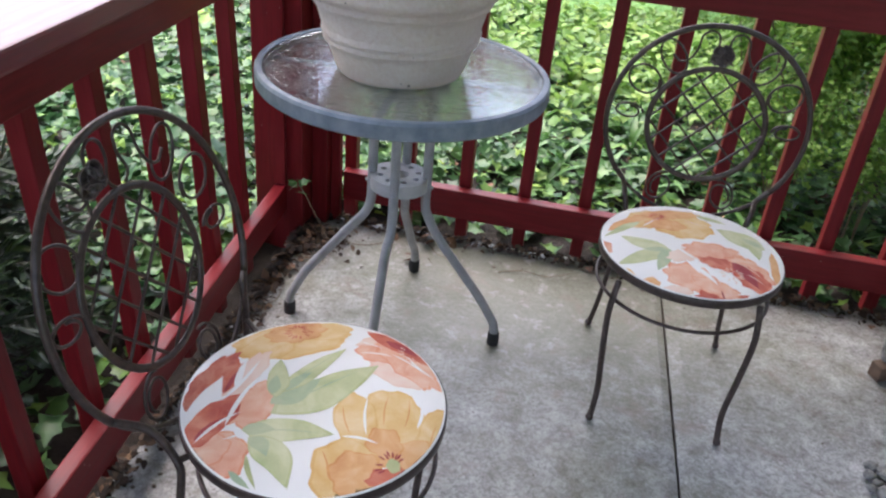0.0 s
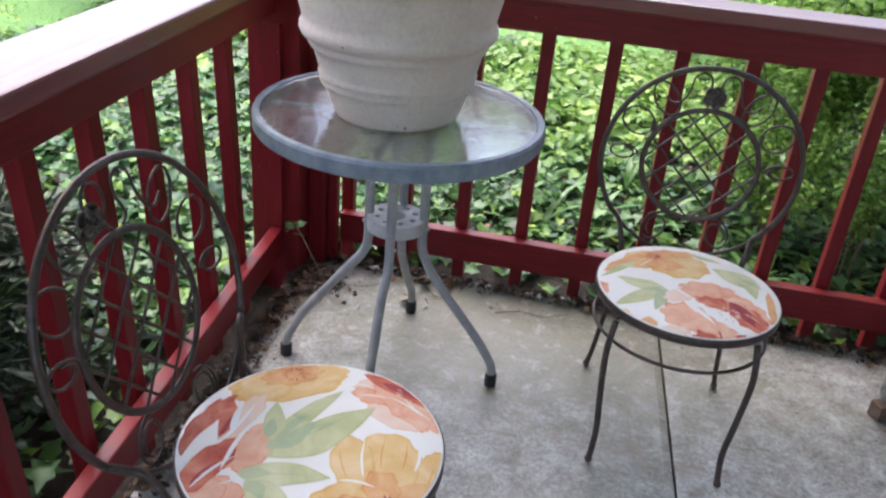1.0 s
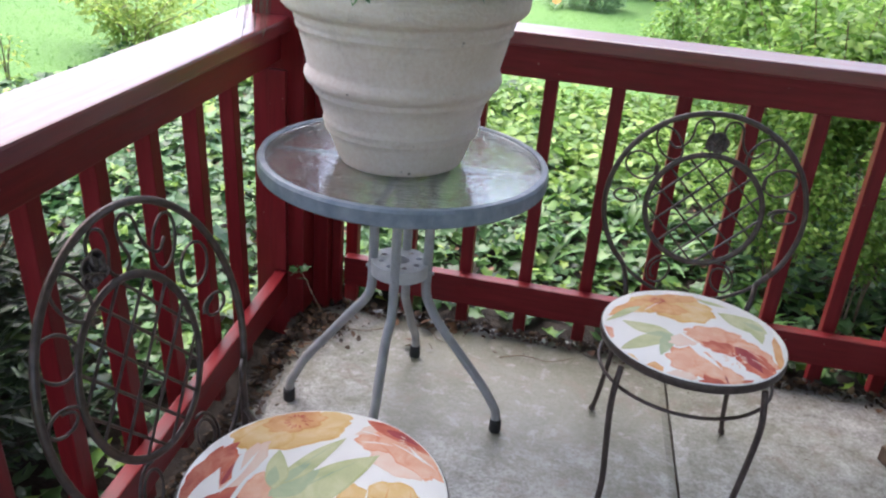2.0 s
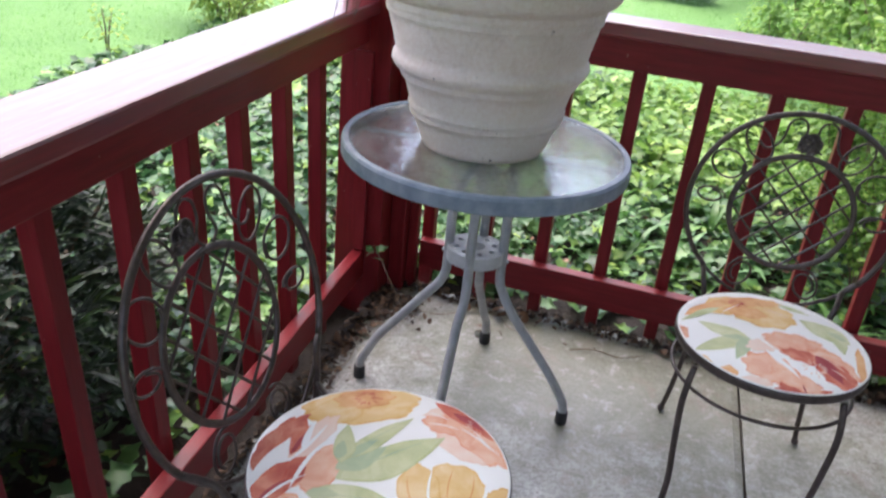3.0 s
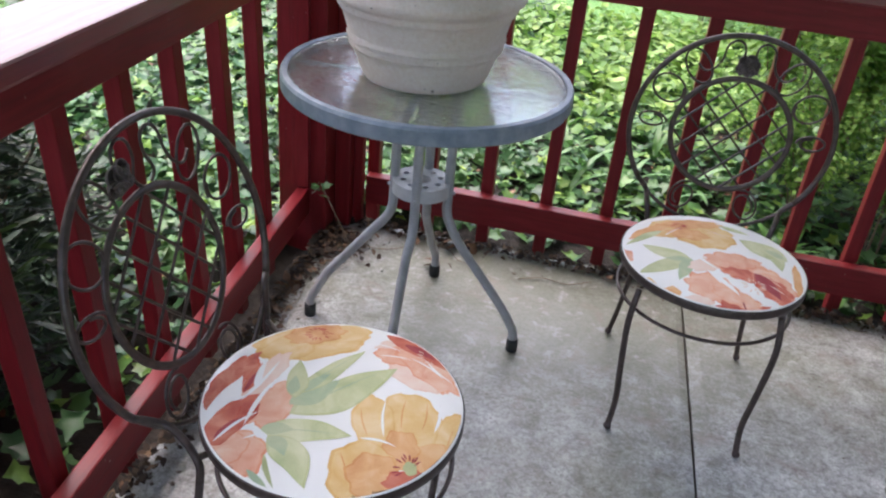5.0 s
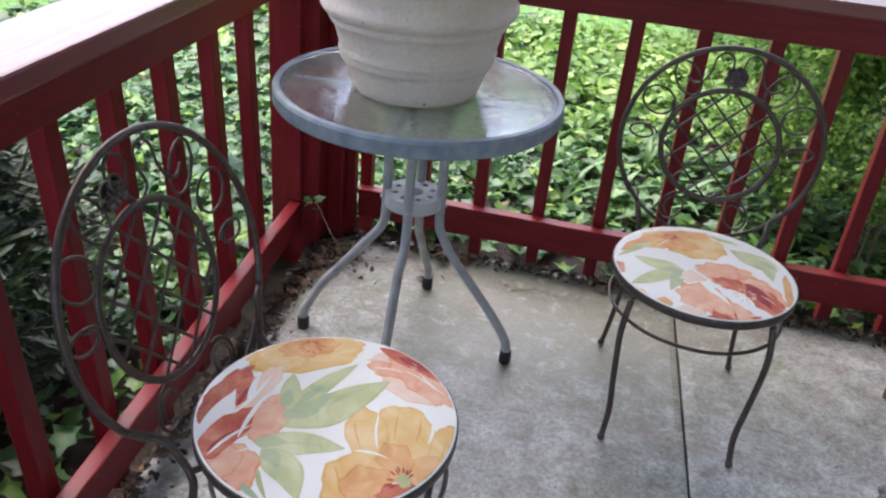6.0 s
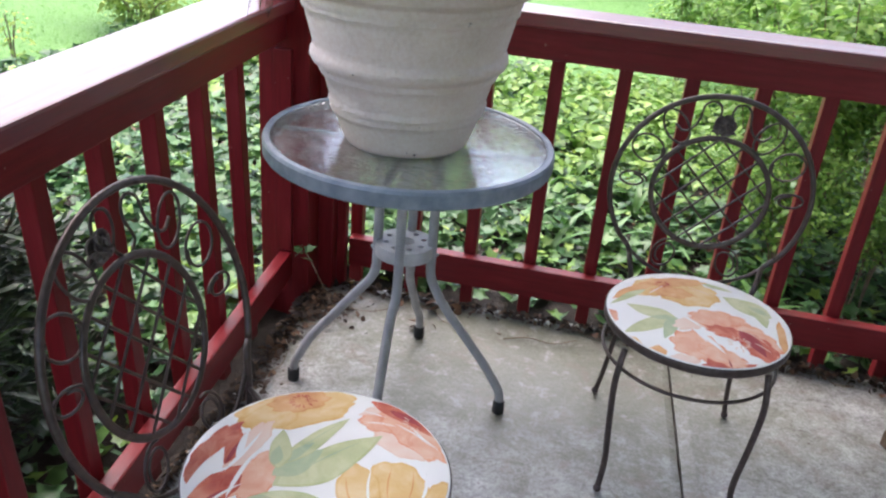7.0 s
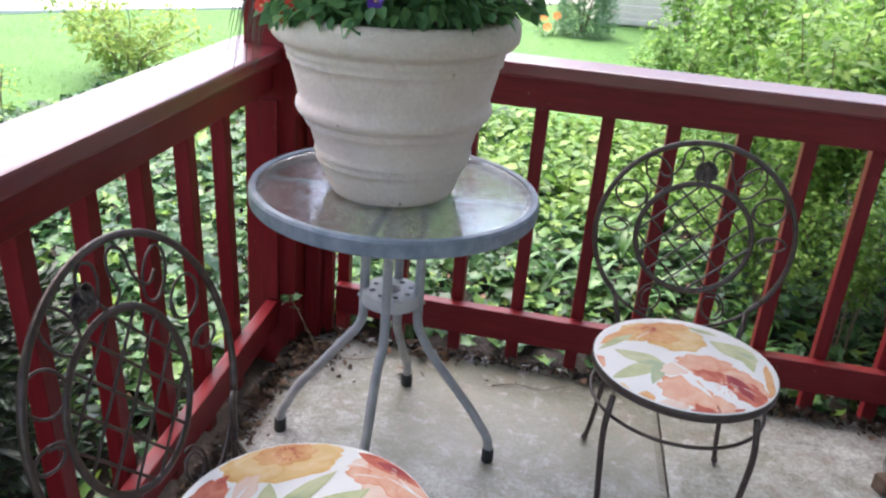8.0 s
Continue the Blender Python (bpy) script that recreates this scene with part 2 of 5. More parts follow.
COTTON = dyed("off_white_cotton", [(0.83, 0.82, 0.79), (0.88, 0.87, 0.85)], 9)
INK_YELLOW = dyed("print_golden_yellow", [(0.66, 0.37, 0.11), (0.74, 0.47, 0.18), (0.79, 0.57, 0.29)])
INK_ORANGE = dyed("print_orange", [(0.62, 0.25, 0.09), (0.73, 0.36, 0.13), (0.78, 0.46, 0.20)])
INK_CORAL = dyed("print_coral", [(0.70, 0.22, 0.12), (0.78, 0.36, 0.22), (0.80, 0.48, 0.33)])
INK_RED = dyed("print_brick_red", [(0.45, 0.05, 0.035), (0.62, 0.13, 0.075), (0.70, 0.24, 0.14)])
INK_PINK = dyed("print_pale_peach", [(0.78, 0.50, 0.38), (0.80, 0.62, 0.50)])
INK_GREEN = dyed("print_sage_green", [(0.36, 0.41, 0.19), (0.50, 0.52, 0.27), (0.62, 0.62, 0.38)], 16)
INK_TEAL = dyed("print_blue_green", [(0.33, 0.43, 0.29), (0.43, 0.51, 0.32), (0.54, 0.57, 0.36)], 16)
WASH = {INK_YELLOW: dyed("wash_golden_yellow", [(0.72, 0.43, 0.15), (0.77, 0.53, 0.24), (0.82, 0.62, 0.36)]),
        INK_ORANGE: dyed("wash_orange", [(0.68, 0.32, 0.13), (0.76, 0.42, 0.19), (0.80, 0.52, 0.28)]),
        INK_CORAL: dyed("wash_coral", [(0.74, 0.33, 0.21), (0.80, 0.46, 0.32), (0.83, 0.58, 0.44)]),
        INK_RED: dyed("wash_brick_red", [(0.46, 0.075, 0.05), (0.61, 0.16, 0.10), (0.71, 0.29, 0.19)]),
        INK_GREEN: dyed("wash_sage_green", [(0.44, 0.49, 0.25), (0.56, 0.58, 0.33), (0.68, 0.68, 0.45)], 16),
        INK_PINK: dyed("wash_pale_peach", [(0.81, 0.57, 0.46), (0.83, 0.68, 0.58)])}
INK_MAROON = dyed("print_maroon", [(0.30, 0.03, 0.04), (0.45, 0.08, 0.08)])


def ground_material():
    """Dark soil under the ivy, lawn beyond it."""
    m, nt, p = material("soil_and_lawn")
    v = coords(nt)
    sep = nt.nodes.new("ShaderNodeSeparateXYZ")
    nt.links.new(v, sep.inputs[0])

    def calc(op, a, b):
        n = nt.nodes.new("ShaderNodeMath")
        n.operation = op
        for k, value in enumerate((a, b)):
            if isinstance(value, (int, float)):
                n.inputs[k].default_value = value
            else:
                nt.links.new(value, n.inputs[k])
        return n.outputs[0]

    wob = calc("MULTIPLY", calc("SUBTRACT", noise_tex(nt, 1.5, 3.0, 0.6, v), 0.5), 1.2)
    edge = calc("MAXIMUM", calc("SUBTRACT", -2.4, sep.outputs[0]), calc("SUBTRACT", sep.outputs[1], 4.6))
    edge = calc("MAXIMUM", edge, calc("SUBTRACT", -2.6, sep.outputs[1]))
    edge = calc("MAXIMUM", edge, calc("SUBTRACT", sep.outputs[0], 5.2))
    lawn = ramp(nt, calc("ADD", calc("ADD", edge, wob), 0.5), [(0.42, (0, 0, 0)), (0.62, (1, 1, 1))])
    soil = ramp(nt, noise_tex(nt, 24.0, 6.0, 0.7, v), [(0.3, (0.007, 0.005, 0.0035)), (0.7, (0.032, 0.022, 0.015))])
    green = ramp(nt, noise_tex(nt, 0.9, 6.0, 0.65, v), [(0.3, (0.064, 0.165, 0.032)), (0.7, (0.084, 0.190, 0.040))])
    green = blend(nt, 0.5, green, ramp(nt, noise_tex(nt, 60.0, 3.0, 0.7, v), [(0.3, (0.3, 0.3, 0.3)), (0.7, (0.7, 0.7, 0.7))]), "OVERLAY")
    nt.links.new(blend(nt, lawn, soil, green), p.inputs["Base Color"])
    p.inputs["Roughness"].default_value = 0.9
    bump(nt, noise_tex(nt, 30.0, 5.0, 0.7, v), 0.8, 0.03, p)
    return m


GROUND = ground_material()


# ---- building helpers ----
def finish(bm, name, mat, smooth=False):
    bmesh.ops.recalc_face_normals(bm, faces=bm.faces)
    me = bpy.data.meshes.new(name)
    bm.to_mesh(me)
    bm.free()
    me.materials.append(mat)
    if smooth:
        me.polygons.foreach_set("use_smooth", [True] * len(me.polygons))
    return me


def part(name, bm, mat, parent=None, label="", smooth=False):
    ob = new(name, bm if isinstance(bm, bpy.types.Mesh) else finish(bm, name, mat, smooth))
    ob.parent = parent
    if label:
        tagged(ob, label)
    return ob


def thing(name, m, label, category, group="", kind=""):
    ob = new(name)
    ob.matrix_basis = m
    return tagged(ob, label, category, group, kind)


def box(x0, x1, y0, y1, z0, z1, bevel=0.003, cuts=0):
    bm = bmesh.new()
    bmesh.ops.create_cube(bm, size=1, matrix=Matrix.LocRotScale(((x0 + x1) / 2, (y0 + y1) / 2, (z0 + z1) / 2), None, (x1 - x0, y1 - y0, z1 - z0)))
    if bevel:
        bmesh.ops.bevel(bm, geom=bm.edges[:], offset=bevel, segments=2, affect="EDGES", profile=0.6)
    return bm


def smooth_line(points, steps, closed=False):
    """A Catmull-Rom line through points."""
    p = [Vector(q) for q in points]
    n = len(p)
    out = []
    for k in range(n if closed else n - 1):
        a, b, c, d = ((p[(k - 1) % n], p[k], p[(k + 1) % n], p[(k + 2) % n]) if closed
                      else (p[max(k - 1, 0)], p[k], p[k + 1], p[min(k + 2, n - 1)]))
        for s in range(steps):
            t = s / steps
            out.append(0.5 * (2 * b + (c - a) * t + (2 * a - 5 * b + 4 * c - d) * t * t + (3 * b - a - 3 * c + d) * t ** 3))
    if not closed:
        out.append(p[-1])
    return out


def tube(line, radius, sides=8, closed=False, bm=None, taper=1.0, flat=1.0, side=None):
    """A round bar along a line; flat squeezes it across side."""
    bm = bm or bmesh.new()
    n = len(line)
    rings = []
    up = None
    for k, q in enumerate(line):
        d = (line[(k + 1) % n] - line[k - 1]) if closed or 0 < k < n - 1 else (line[1] - line[0] if k == 0 else line[-1] - line[-2])
        d = d.normalized()
        if side is not None:
            up = Vector(side) - Vector(side).dot(d) * d
        elif up is None:
            up = d.orthogonal()
        else:
            up = up - up.dot(d) * d
        up = up.normalized()
        w = d.cross(up)
        r = radius * (1 + (taper - 1) * k / max(n - 1, 1))
        rings.append([bm.verts.new(q + r * (flat * math.cos(a) * up + math.sin(a) * w)) for a in (2 * math.pi * i / sides for i in range(sides))])
    for k in range(n if closed else n - 1):
        a, b = rings[k], rings[(k + 1) % n]
        for i in range(sides):
            bm.faces.new((a[i], a[(i + 1) % sides], b[(i + 1) % sides], b[i]))
    if not closed:
        bm.faces.new(rings[0][::-1])
        bm.faces.new(rings[-1])
    return bm


def circle_line(radius, place, steps=48):
    """A circle in local x and z or x and y, through a function that places it."""
    return [place(radius * math.cos(a), radius * math.sin(a)) for a in (2 * math.pi * k / steps for k in range(steps))]


def lathe(profile, steps=64, close=True):
    bm = bmesh.new()
    rings = [[bm.verts.new((r * math.cos(a), r * math.sin(a), z)) for a in (2 * math.pi * k / steps for k in range(steps))] for r, z in profile]
    for a, b in zip(rings, rings[1:]):
        for i in range(steps):
            bm.faces.new((a[i], a[(i + 1) % steps], b[(i + 1) % steps], b[i]))
    if close:
        bm.faces.new(rings[0][::-1])
        bm.faces.new(rings[-1])
    return bm


rng = np.random.default_rng(7)


def leaf_shape(kind):
    """Points and triangles of one leaf, 1 long along y, slightly folded on its midrib."""
    if kind == "ivy":
        half = [(0.44, -0.02), (0.31, 0.27), (0.43, 0.55), (0.18, 0.64)]
    elif kind == "oval":
        half = [(0.16, 0.08), (0.30, 0.32), (0.27, 0.58), (0.12, 0.85)]
    elif kind == "needle":
        half = [(0.10, 0.2), (0.08, 0.8)]
    elif kind == "petal":
        half = [(0.22, 0.15), (0.42, 0.5), (0.40, 0.8), (0.18, 0.98)]
    else:
        half = [(0.07, 0.10), (0.11, 0.4), (0.08, 0.75)]
    bend = {"strap": 0.35, "needle": 0.0, "oval": 0.16}.get(kind, 0.12)
    mid = [(0, 0.0)] + [(0, y) for _, y in half] + [(0, 1.0)]
    v = [(x, y, -bend * y * y) for x, y in mid]
    n = len(mid)
    v += [(x, y, 0.28 * x - bend * y * y) for x, y in half] + [(-x, y, 0.28 * x - bend * y * y) for x, y in half]
    f = []
    h = len(half)
    for s, order in ((n, 1), (n + h, -1)):
        rim = [0] + [s + k for k in range(h)] + [n - 1]
        for k in range(len(rim) - 1):
            a, b = rim[k], rim[k + 1]
            for tri in ((k, b, a), (k, k + 1, b)):
                if len(set(tri)) == 3:
                    f.append(tri[::order])
    return np.array(v, float), np.array(f, int)


def scatter(name, kind, places, headings, tilts, rolls, sizes, mat):
    """One mesh of many leaves. heading: turn about z; tilt: rise of the leaf's tip; roll: lean about its midrib (radians)."""
    v, f = leaf_shape(kind)
    n = len(places)
    ch, sh, ct, st, cr, sr = np.cos(headings), np.sin(headings), np.cos(tilts), np.sin(tilts), np.cos(rolls), np.sin(rolls)
    ax = np.stack([ch, sh, 0 * ch], 1)
    ay = np.stack([-sh * ct, ch * ct, st], 1)
    az = np.cross(ax, ay)
    bx = ax * cr[:, None] - az * sr[:, None]
    bz = ax * sr[:, None] + az * cr[:, None]
    pts = places[:, None, :] + sizes[:, None, None] * (v[None, :, 0:1] * bx[:, None] + v[None, :, 1:2] * ay[:, None] + v[None, :, 2:3] * bz[:, None])
    faces = (f[None] + (np.arange(n) * len(v))[:, None, None]).reshape(-1, 3)
    me = bpy.data.meshes.new(name)
    me.vertices.add(n * len(v))
    me.vertices.foreach_set("co", pts.reshape(-1))
    me.loops.add(faces.size)
    me.loops.foreach_set("vertex_index", faces.reshape(-1))
    me.polygons.add(len(faces))
    me.polygons.foreach_set("loop_start", np.arange(len(faces)) * 3)
    me.polygons.foreach_set("loop_total", np.full(len(faces), 3))
    me.polygons.foreach_set("use_smooth", np.full(len(faces), True))
    me.update(calc_edges=True)
    me.materials.append(mat)
    return me


# ---- the setting: ground, slab, porch ----
def ground_sheet():
    bm = bmesh.new()
    xs = sorted({-400, -60, -20, -8, 8, 20, 60, 400, *np.arange(-4, 5.1, 0.3).round(2).tolist()})
    ys = sorted({-400, -60, -20, -6, 12, 20, 60, 400, *np.arange(-2.0, 9.1, 0.3).round(2).tolist()})
    grid = [[bm.verts.new((x, y, ground_height(x, y))) for x in xs] for y in ys]
    for a, b in zip(grid, grid[1:]):
        for i in range(len(xs) - 1):
            bm.faces.new((a[i], a[i + 1], b[i + 1], b[i]))
    return bm


def ground_height(x, y):
    near = max(0.0, 1 - max(abs(x), abs(y - 3)) / 12)
    under_porch = -0.20 < x < 5 and y < 2.0
    return -0.06 + near * 0.05 * (noise.noise((x * 0.8, y * 0.8, 0)) - (1.2 if under_porch else 0))


tagged(part("ground", ground_sheet(), GROUND, None, "", True), "dark soil and green lawn spreading around the porch", "ground", "", "structure")

floor = thing("floor", Matrix(), "weathered grey concrete slab with a narrow joint", "floor", "", "structure")


def joint_x(y):
    return 1.021 - 0.044 * (y - 1.32)


def slab(inner):
    """Half of the slab, with a ragged outer edge, up to the joint."""
    bm = bmesh.new()
    ys = np.linspace(-3.6, 2.045, 120)
    rows = []
    for y in ys:
        ragged = 0.012 * noise.noise((3.1, y * 6, 0)) + 0.006 * noise.noise((1.1, y * 21, 0))
        ragged += 0.035 * min(1, max(0, (0.55 - y) / 0.3))
        gap = 0.0035 + 0.002 * noise.noise((y * 14, 0, 5))
        a, b = (-0.118 + ragged, joint_x(y) - gap) if inner else (joint_x(y) + gap, 3.0)
        rows.append([(a, y), (b, y)])
    n = 60
    grid = []
    for r, ((a, y), (b, _)) in enumerate(rows):
        line = []
        for k in range(n + 1):
            x = a + (b - a) * k / n
            yy = y + (0.012 * noise.noise((x * 6, 7.7, 0)) if r == len(rows) - 1 else 0)
            rim = 0.004 if k in (0, n) or r == len(rows) - 1 else 0
            line.append(bm.verts.new((x, yy, -rim + 0.0012 * noise.noise((x * 5, yy * 5, 0)))))
        grid.append(line)
    for a, b in zip(grid, grid[1:]):
        for i in range(n):
            bm.faces.new((a[i], a[i + 1], b[i + 1], b[i]))
    edge = [e for e in bm.edges if e.is_boundary]
    ext = bmesh.ops.extrude_edge_only(bm, edges=edge)
    bmesh.ops.translate(bm, vec=(0, 0, -0.11), verts=[g for g in ext["geom"] if isinstance(g, bmesh.types.BMVert)])
    return bm


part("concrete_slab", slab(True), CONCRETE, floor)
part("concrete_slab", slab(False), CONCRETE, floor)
part("joint_filler", box(0.90, 1.26, -3.6, 2.03, -0.10, -0.012, 0), SOIL, floor, "dark dirt filling the joint")

# added out of view: keeps light from entering on the +x side
tagged(part("wall_unseen", box(2.9, 3.1, -2.4, 2.2, -0.1, 2.6, 0), UNSEEN_WALL), "unseen plain tan wall added to block light from the right", "wall", "", "structure")
# unseen roof suggested by the tall post; overhang sized to shade slab and ivy
tagged(part("ceiling", box(-1.05, 3.1, -2.4, 3.0, 2.6, 2.72, 0), CEILING), "unseen brown boarded porch ceiling, its eaves widened for shade", "ceiling", "", "structure")


# ---- railings and corner post ----
def baluster_mesh(name):
    return finish(box(-0.019, 0.019, -0.019, 0.019, -0.03, 0.86, 0.003), name, RED_Z)


rail_back = thing("railing", Matrix(), "brick-red painted wooden railing with square balusters", "railing", "porch railings")
part("cap_board", box(-0.10, 2.89, 2.022, 2.158, 0.884, 0.924, 0.007), WET_X, rail_back, "red cap board with worn glossy top")
part("top_beam", box(-0.03, 2.89, 2.050, 2.088, 0.797, 0.883, 0.003), RED_X, rail_back)
part("bottom_rail", box(-0.03, 2.89, 2.050, 2.088, 0.062, 0.158, 0.004), RED_X, rail_back)
post_mesh = baluster_mesh("baluster")
for k, x in enumerate((-0.020, 0.167, 0.354, 0.541, 0.728, 0.912, 1.092, 1.267, 1.440, 1.617, 1.80, 1.98, 2.165, 2.35, 2.53, 2.715)):
    b = part("baluster", post_mesh, RED_Z, rail_back)
    b.matrix_basis = pose(x, 2.110, 0, 0.2 * math.sin(k * 3.7), 0.3 * math.sin(k * 2.3), 0)

rail_side = thing("railing", Matrix(), "brick-red painted wooden railing beside the ivy bed", "railing", "porch railings")
SIDE_TURN = 1.3                      # the side railing runs a little askew, its bottom rail more so
side_line = pose(-0.2375, 1.90, 0, 0, 0, SIDE_TURN)
part("cap_board", box(-0.084, 0.084, -5.4, 0.12, 0.872, 0.912, 0.007), WET_Y, rail_side, "red cap board, its wet top shining").matrix_basis = side_line
part("top_beam", box(0.021, 0.059, -5.4, 0.005, 0.794, 0.871, 0.003), RED_Y, rail_side).matrix_basis = side_line
RAIL_BEND = 0.15                     # y at which the bowed rail meets the next length
low_rail = part("bottom_rail", box(-0.018, 0.018, -1.755, 0.004, 0.068, 0.155, 0.004), RED_Y, rail_side)
low_rail.matrix_basis = pose(-0.179, 1.90, 0, 0, 0, 3.2)
part("bottom_rail", box(-0.018, 0.018, -3.55, -0.004, 0.068, 0.155, 0.004), RED_Y, rail_side).matrix_basis = pose(-0.081, RAIL_BEND, 0, 0, 0, -2.0)
for k in range(-22, 4):
    y = 1.081 + 0.2017 * k
    top_x = -0.2375 + 0.001 + 0.0227 * (1.90 - y)
    foot_x = -0.219 + 0.056 * (1.90 - y) if y > RAIL_BEND else -0.121 - 0.035 * (RAIL_BEND - y)
    b = part("baluster", post_mesh, RED_Z, rail_side)
    b.matrix_basis = pose(foot_x, y, 0, 0.3 * math.sin(k * 2.1), math.degrees(math.atan2(top_x - foot_x, 0.83)), 0)

post = thing("porch_post", Matrix(), "tall brick-red built-up wooden corner post", "post")
part("post_core", box(-0.262, -0.112, 1.907, 2.057, -0.20, 2.6, 0.004), RED_Z, post)
part("post_trim", box(-0.110, -0.062, 1.985, 2.047, -0.04, 0.883, 0.004), RED_Z, post)
part("post_trim", box(-0.061, -0.032, 2.020, 2.049, -0.04, 0.883, 0.003), RED_Z, post)
part("post_trim", box(-0.212, -0.160, 1.890, 1.906, 0.16, 0.77, 0.003), RED_Z, post)


# ---- glass table ----
def bistro_table(m):
    t = thing("patio_table", m, "round grey metal patio table with pebbled glass top", "table")
    rim = lathe([(0.304, 0.678), (0.323, 0.678), (0.3255, 0.682), (0.3255, 0.709), (0.322, 0.7155), (0.312, 0.717), (0.309, 0.7145), (0.309, 0.705), (0.302, 0.704)], 96, False)
    v = list(rim.verts)
    for i in range(96):
        rim.faces.new((v[i], v[(i + 1) % 96], v[8 * 96 + (i + 1) % 96], v[8 * 96 + i]))
    part("rim", rim, GREY_PAINT, t, "chipped blue-grey metal rim")
    part("glass_top", lathe([(0.307, 0.7055), (0.3085, 0.7075), (0.3085, 0.7120), (0.307, 0.7130)], 96), GLASS, t, "pebbled clear glass top")
    part("under_ring", tube(circle_line(0.10, lambda a, b: Vector((a, b, 0.676))), 0.008, 8, True), GREY_TUBE, t, "", True)
    for k in range(4):
        a = radians((4.0, 91, 184, 274)[k])
        reach = (0.277, 0.294, 0.270, 0.29)[k]
        pts = [(0.066, 0.684), (0.066, 0.60), (0.066, 0.50), (0.066, 0.42), (0.068, 0.37), (0.082, 0.335), (0.112, 0.29), (0.169, 0.215), (0.224, 0.142), (reach - 0.018, 0.088), (reach - 0.003, 0.057), (reach, 0.02)]
        line = smooth_line([(0.005 * (z > 0.3) + r * math.cos(a), r * math.sin(a), z) for r, z in pts], 4)
        leg = part("leg", tube(line, 0.0115, 12), GREY_TUBE, t, "", True)
        foot = lathe([(0.0135, 0.0), (0.0155, 0.003), (0.0152, 0.034), (0.0135, 0.037)], 16)
        bmesh.ops.translate(foot, vec=(reach * math.cos(a), reach * math.sin(a), 0), verts=foot.verts)
        part("rubber_foot", foot, RUBBER, leg, "black rubber foot", True)
        bolt = lathe([(0.0055, 0.0), (0.0055, 0.004), (0.003, 0.006)], 8)
        bmesh.ops.transform(bolt, matrix=Matrix.Translation((0.005 + 0.0765 * math.cos(a), 0.0765 * math.sin(a), 0.428)) @ Matrix.Rotation(a, 4, "Z") @ Matrix.Rotation(radians(90), 4, "Y"), verts=bolt.verts)
        part("bolt", bolt, GREY_TUBE, leg)
        brace = tube([Vector((0.055 * math.cos(a), 0.055 * math.sin(a), 0.690)), Vector((0.297 * math.cos(a), 0.297 * math.sin(a), 0.690))], 0.010, 8, flat=0.5, side=(0, 0, 1))
        part("brace", brace, GREY_PAINT, t)
    # perforated hub: a ring plate with round holes
    hub = bmesh.new()
    outer = [hub.verts.new((0.070 * math.cos(a), 0.070 * math.sin(a), 0)) for a in (2 * math.pi * k / 48 for k in range(48))]
    loops = [[hub.edges.new((outer[k], outer[(k + 1) % 48])) for k in range(48)]]
    for cx, cy, r in [(0, 0, 0.022)] + [(0.046 * math.cos(radians(48 + 90 * k + d)), 0.046 * math.sin(radians(48 + 90 * k + d)), 0.0075) for k in range(4) for d in (-22, 22)]:
        ring = [hub.verts.new((cx + r * math.cos(a), cy + r * math.sin(a), 0)) for a in (2 * math.pi * k / 16 for k in range(16))]
        loops.append([hub.edges.new((ring[k], ring[(k + 1) % 16])) for k in range(16)])
    bmesh.ops.triangle_fill(hub, use_beauty=True, edges=[e for l in loops for e in l])
    ext = bmesh.ops.extrude_face_region(hub, geom=hub.faces[:])
    bmesh.ops.translate(hub, vec=(0, 0, 0.032), verts=[g for g in ext["geom"] if isinstance(g, bmesh.types.BMVert)])
    bmesh.ops.translate(hub, vec=(0.005, 0, 0.421), verts=hub.verts)
    part("hub", hub, HUB_PAINT, t, "pale perforated hub plate")
    return t


TABLE = (0.276, 1.514)
bistro_table(pose(*TABLE, 0))


# ---- planter and its flowers ----
POT_AT = (0.271, 1.498, 0.7140)
pot = thing("flower_pot", pose(*POT_AT, 0, -1.3, 0), "large sand-coloured ribbed flower pot on the glass", "flower pot")
shell = [(0.126, 0.0), (0.134, 0.003), (0.1385, 0.011), (0.1445, 0.026), (0.156, 0.058), (0.159, 0.067), (0.166, 0.071), (0.1685, 0.077), (0.166, 0.083), (0.169, 0.086), (0.1720, 0.093), (0.1695, 0.100), (0.1705, 0.105),
         (0.1770, 0.128), (0.1815, 0.146), (0.188, 0.151), (0.1925, 0.158), (0.1905, 0.165), (0.195, 0.169), (0.206, 0.177), (0.2110, 0.188), (0.2095, 0.199), (0.2040, 0.206), (0.2050, 0.216),
         (0.2120, 0.245), (0.2190, 0.272), (0.2205, 0.284), (0.2265, 0.288), (0.2275, 0.294), (0.2245, 0.299), (0.2295, 0.304), (0.2310, 0.310), (0.2290, 0.316), (0.2330, 0.321),
         (0.247, 0.327), (0.256, 0.337), (0.2585, 0.352), (0.2575, 0.368), (0.252, 0.380), (0.243, 0.385), (0.234, 0.381), (0.230, 0.368), (0.220, 0.33)]
part("pot_wall", lathe(shell, 96, False), POT, pot, "", True)
part("pot_base", lathe([(0.02, 0.0005), (0.1265, 0.0005), (0.1265, 0.006), (0.02, 0.006)], 48), POT, pot)
part("potting_soil", lathe([(0.01, 0.34), (0.12, 0.348), (0.226, 0.338), (0.226, 0.32), (0.01, 0.32)], 48), SOIL, pot, "dark potting soil", True)


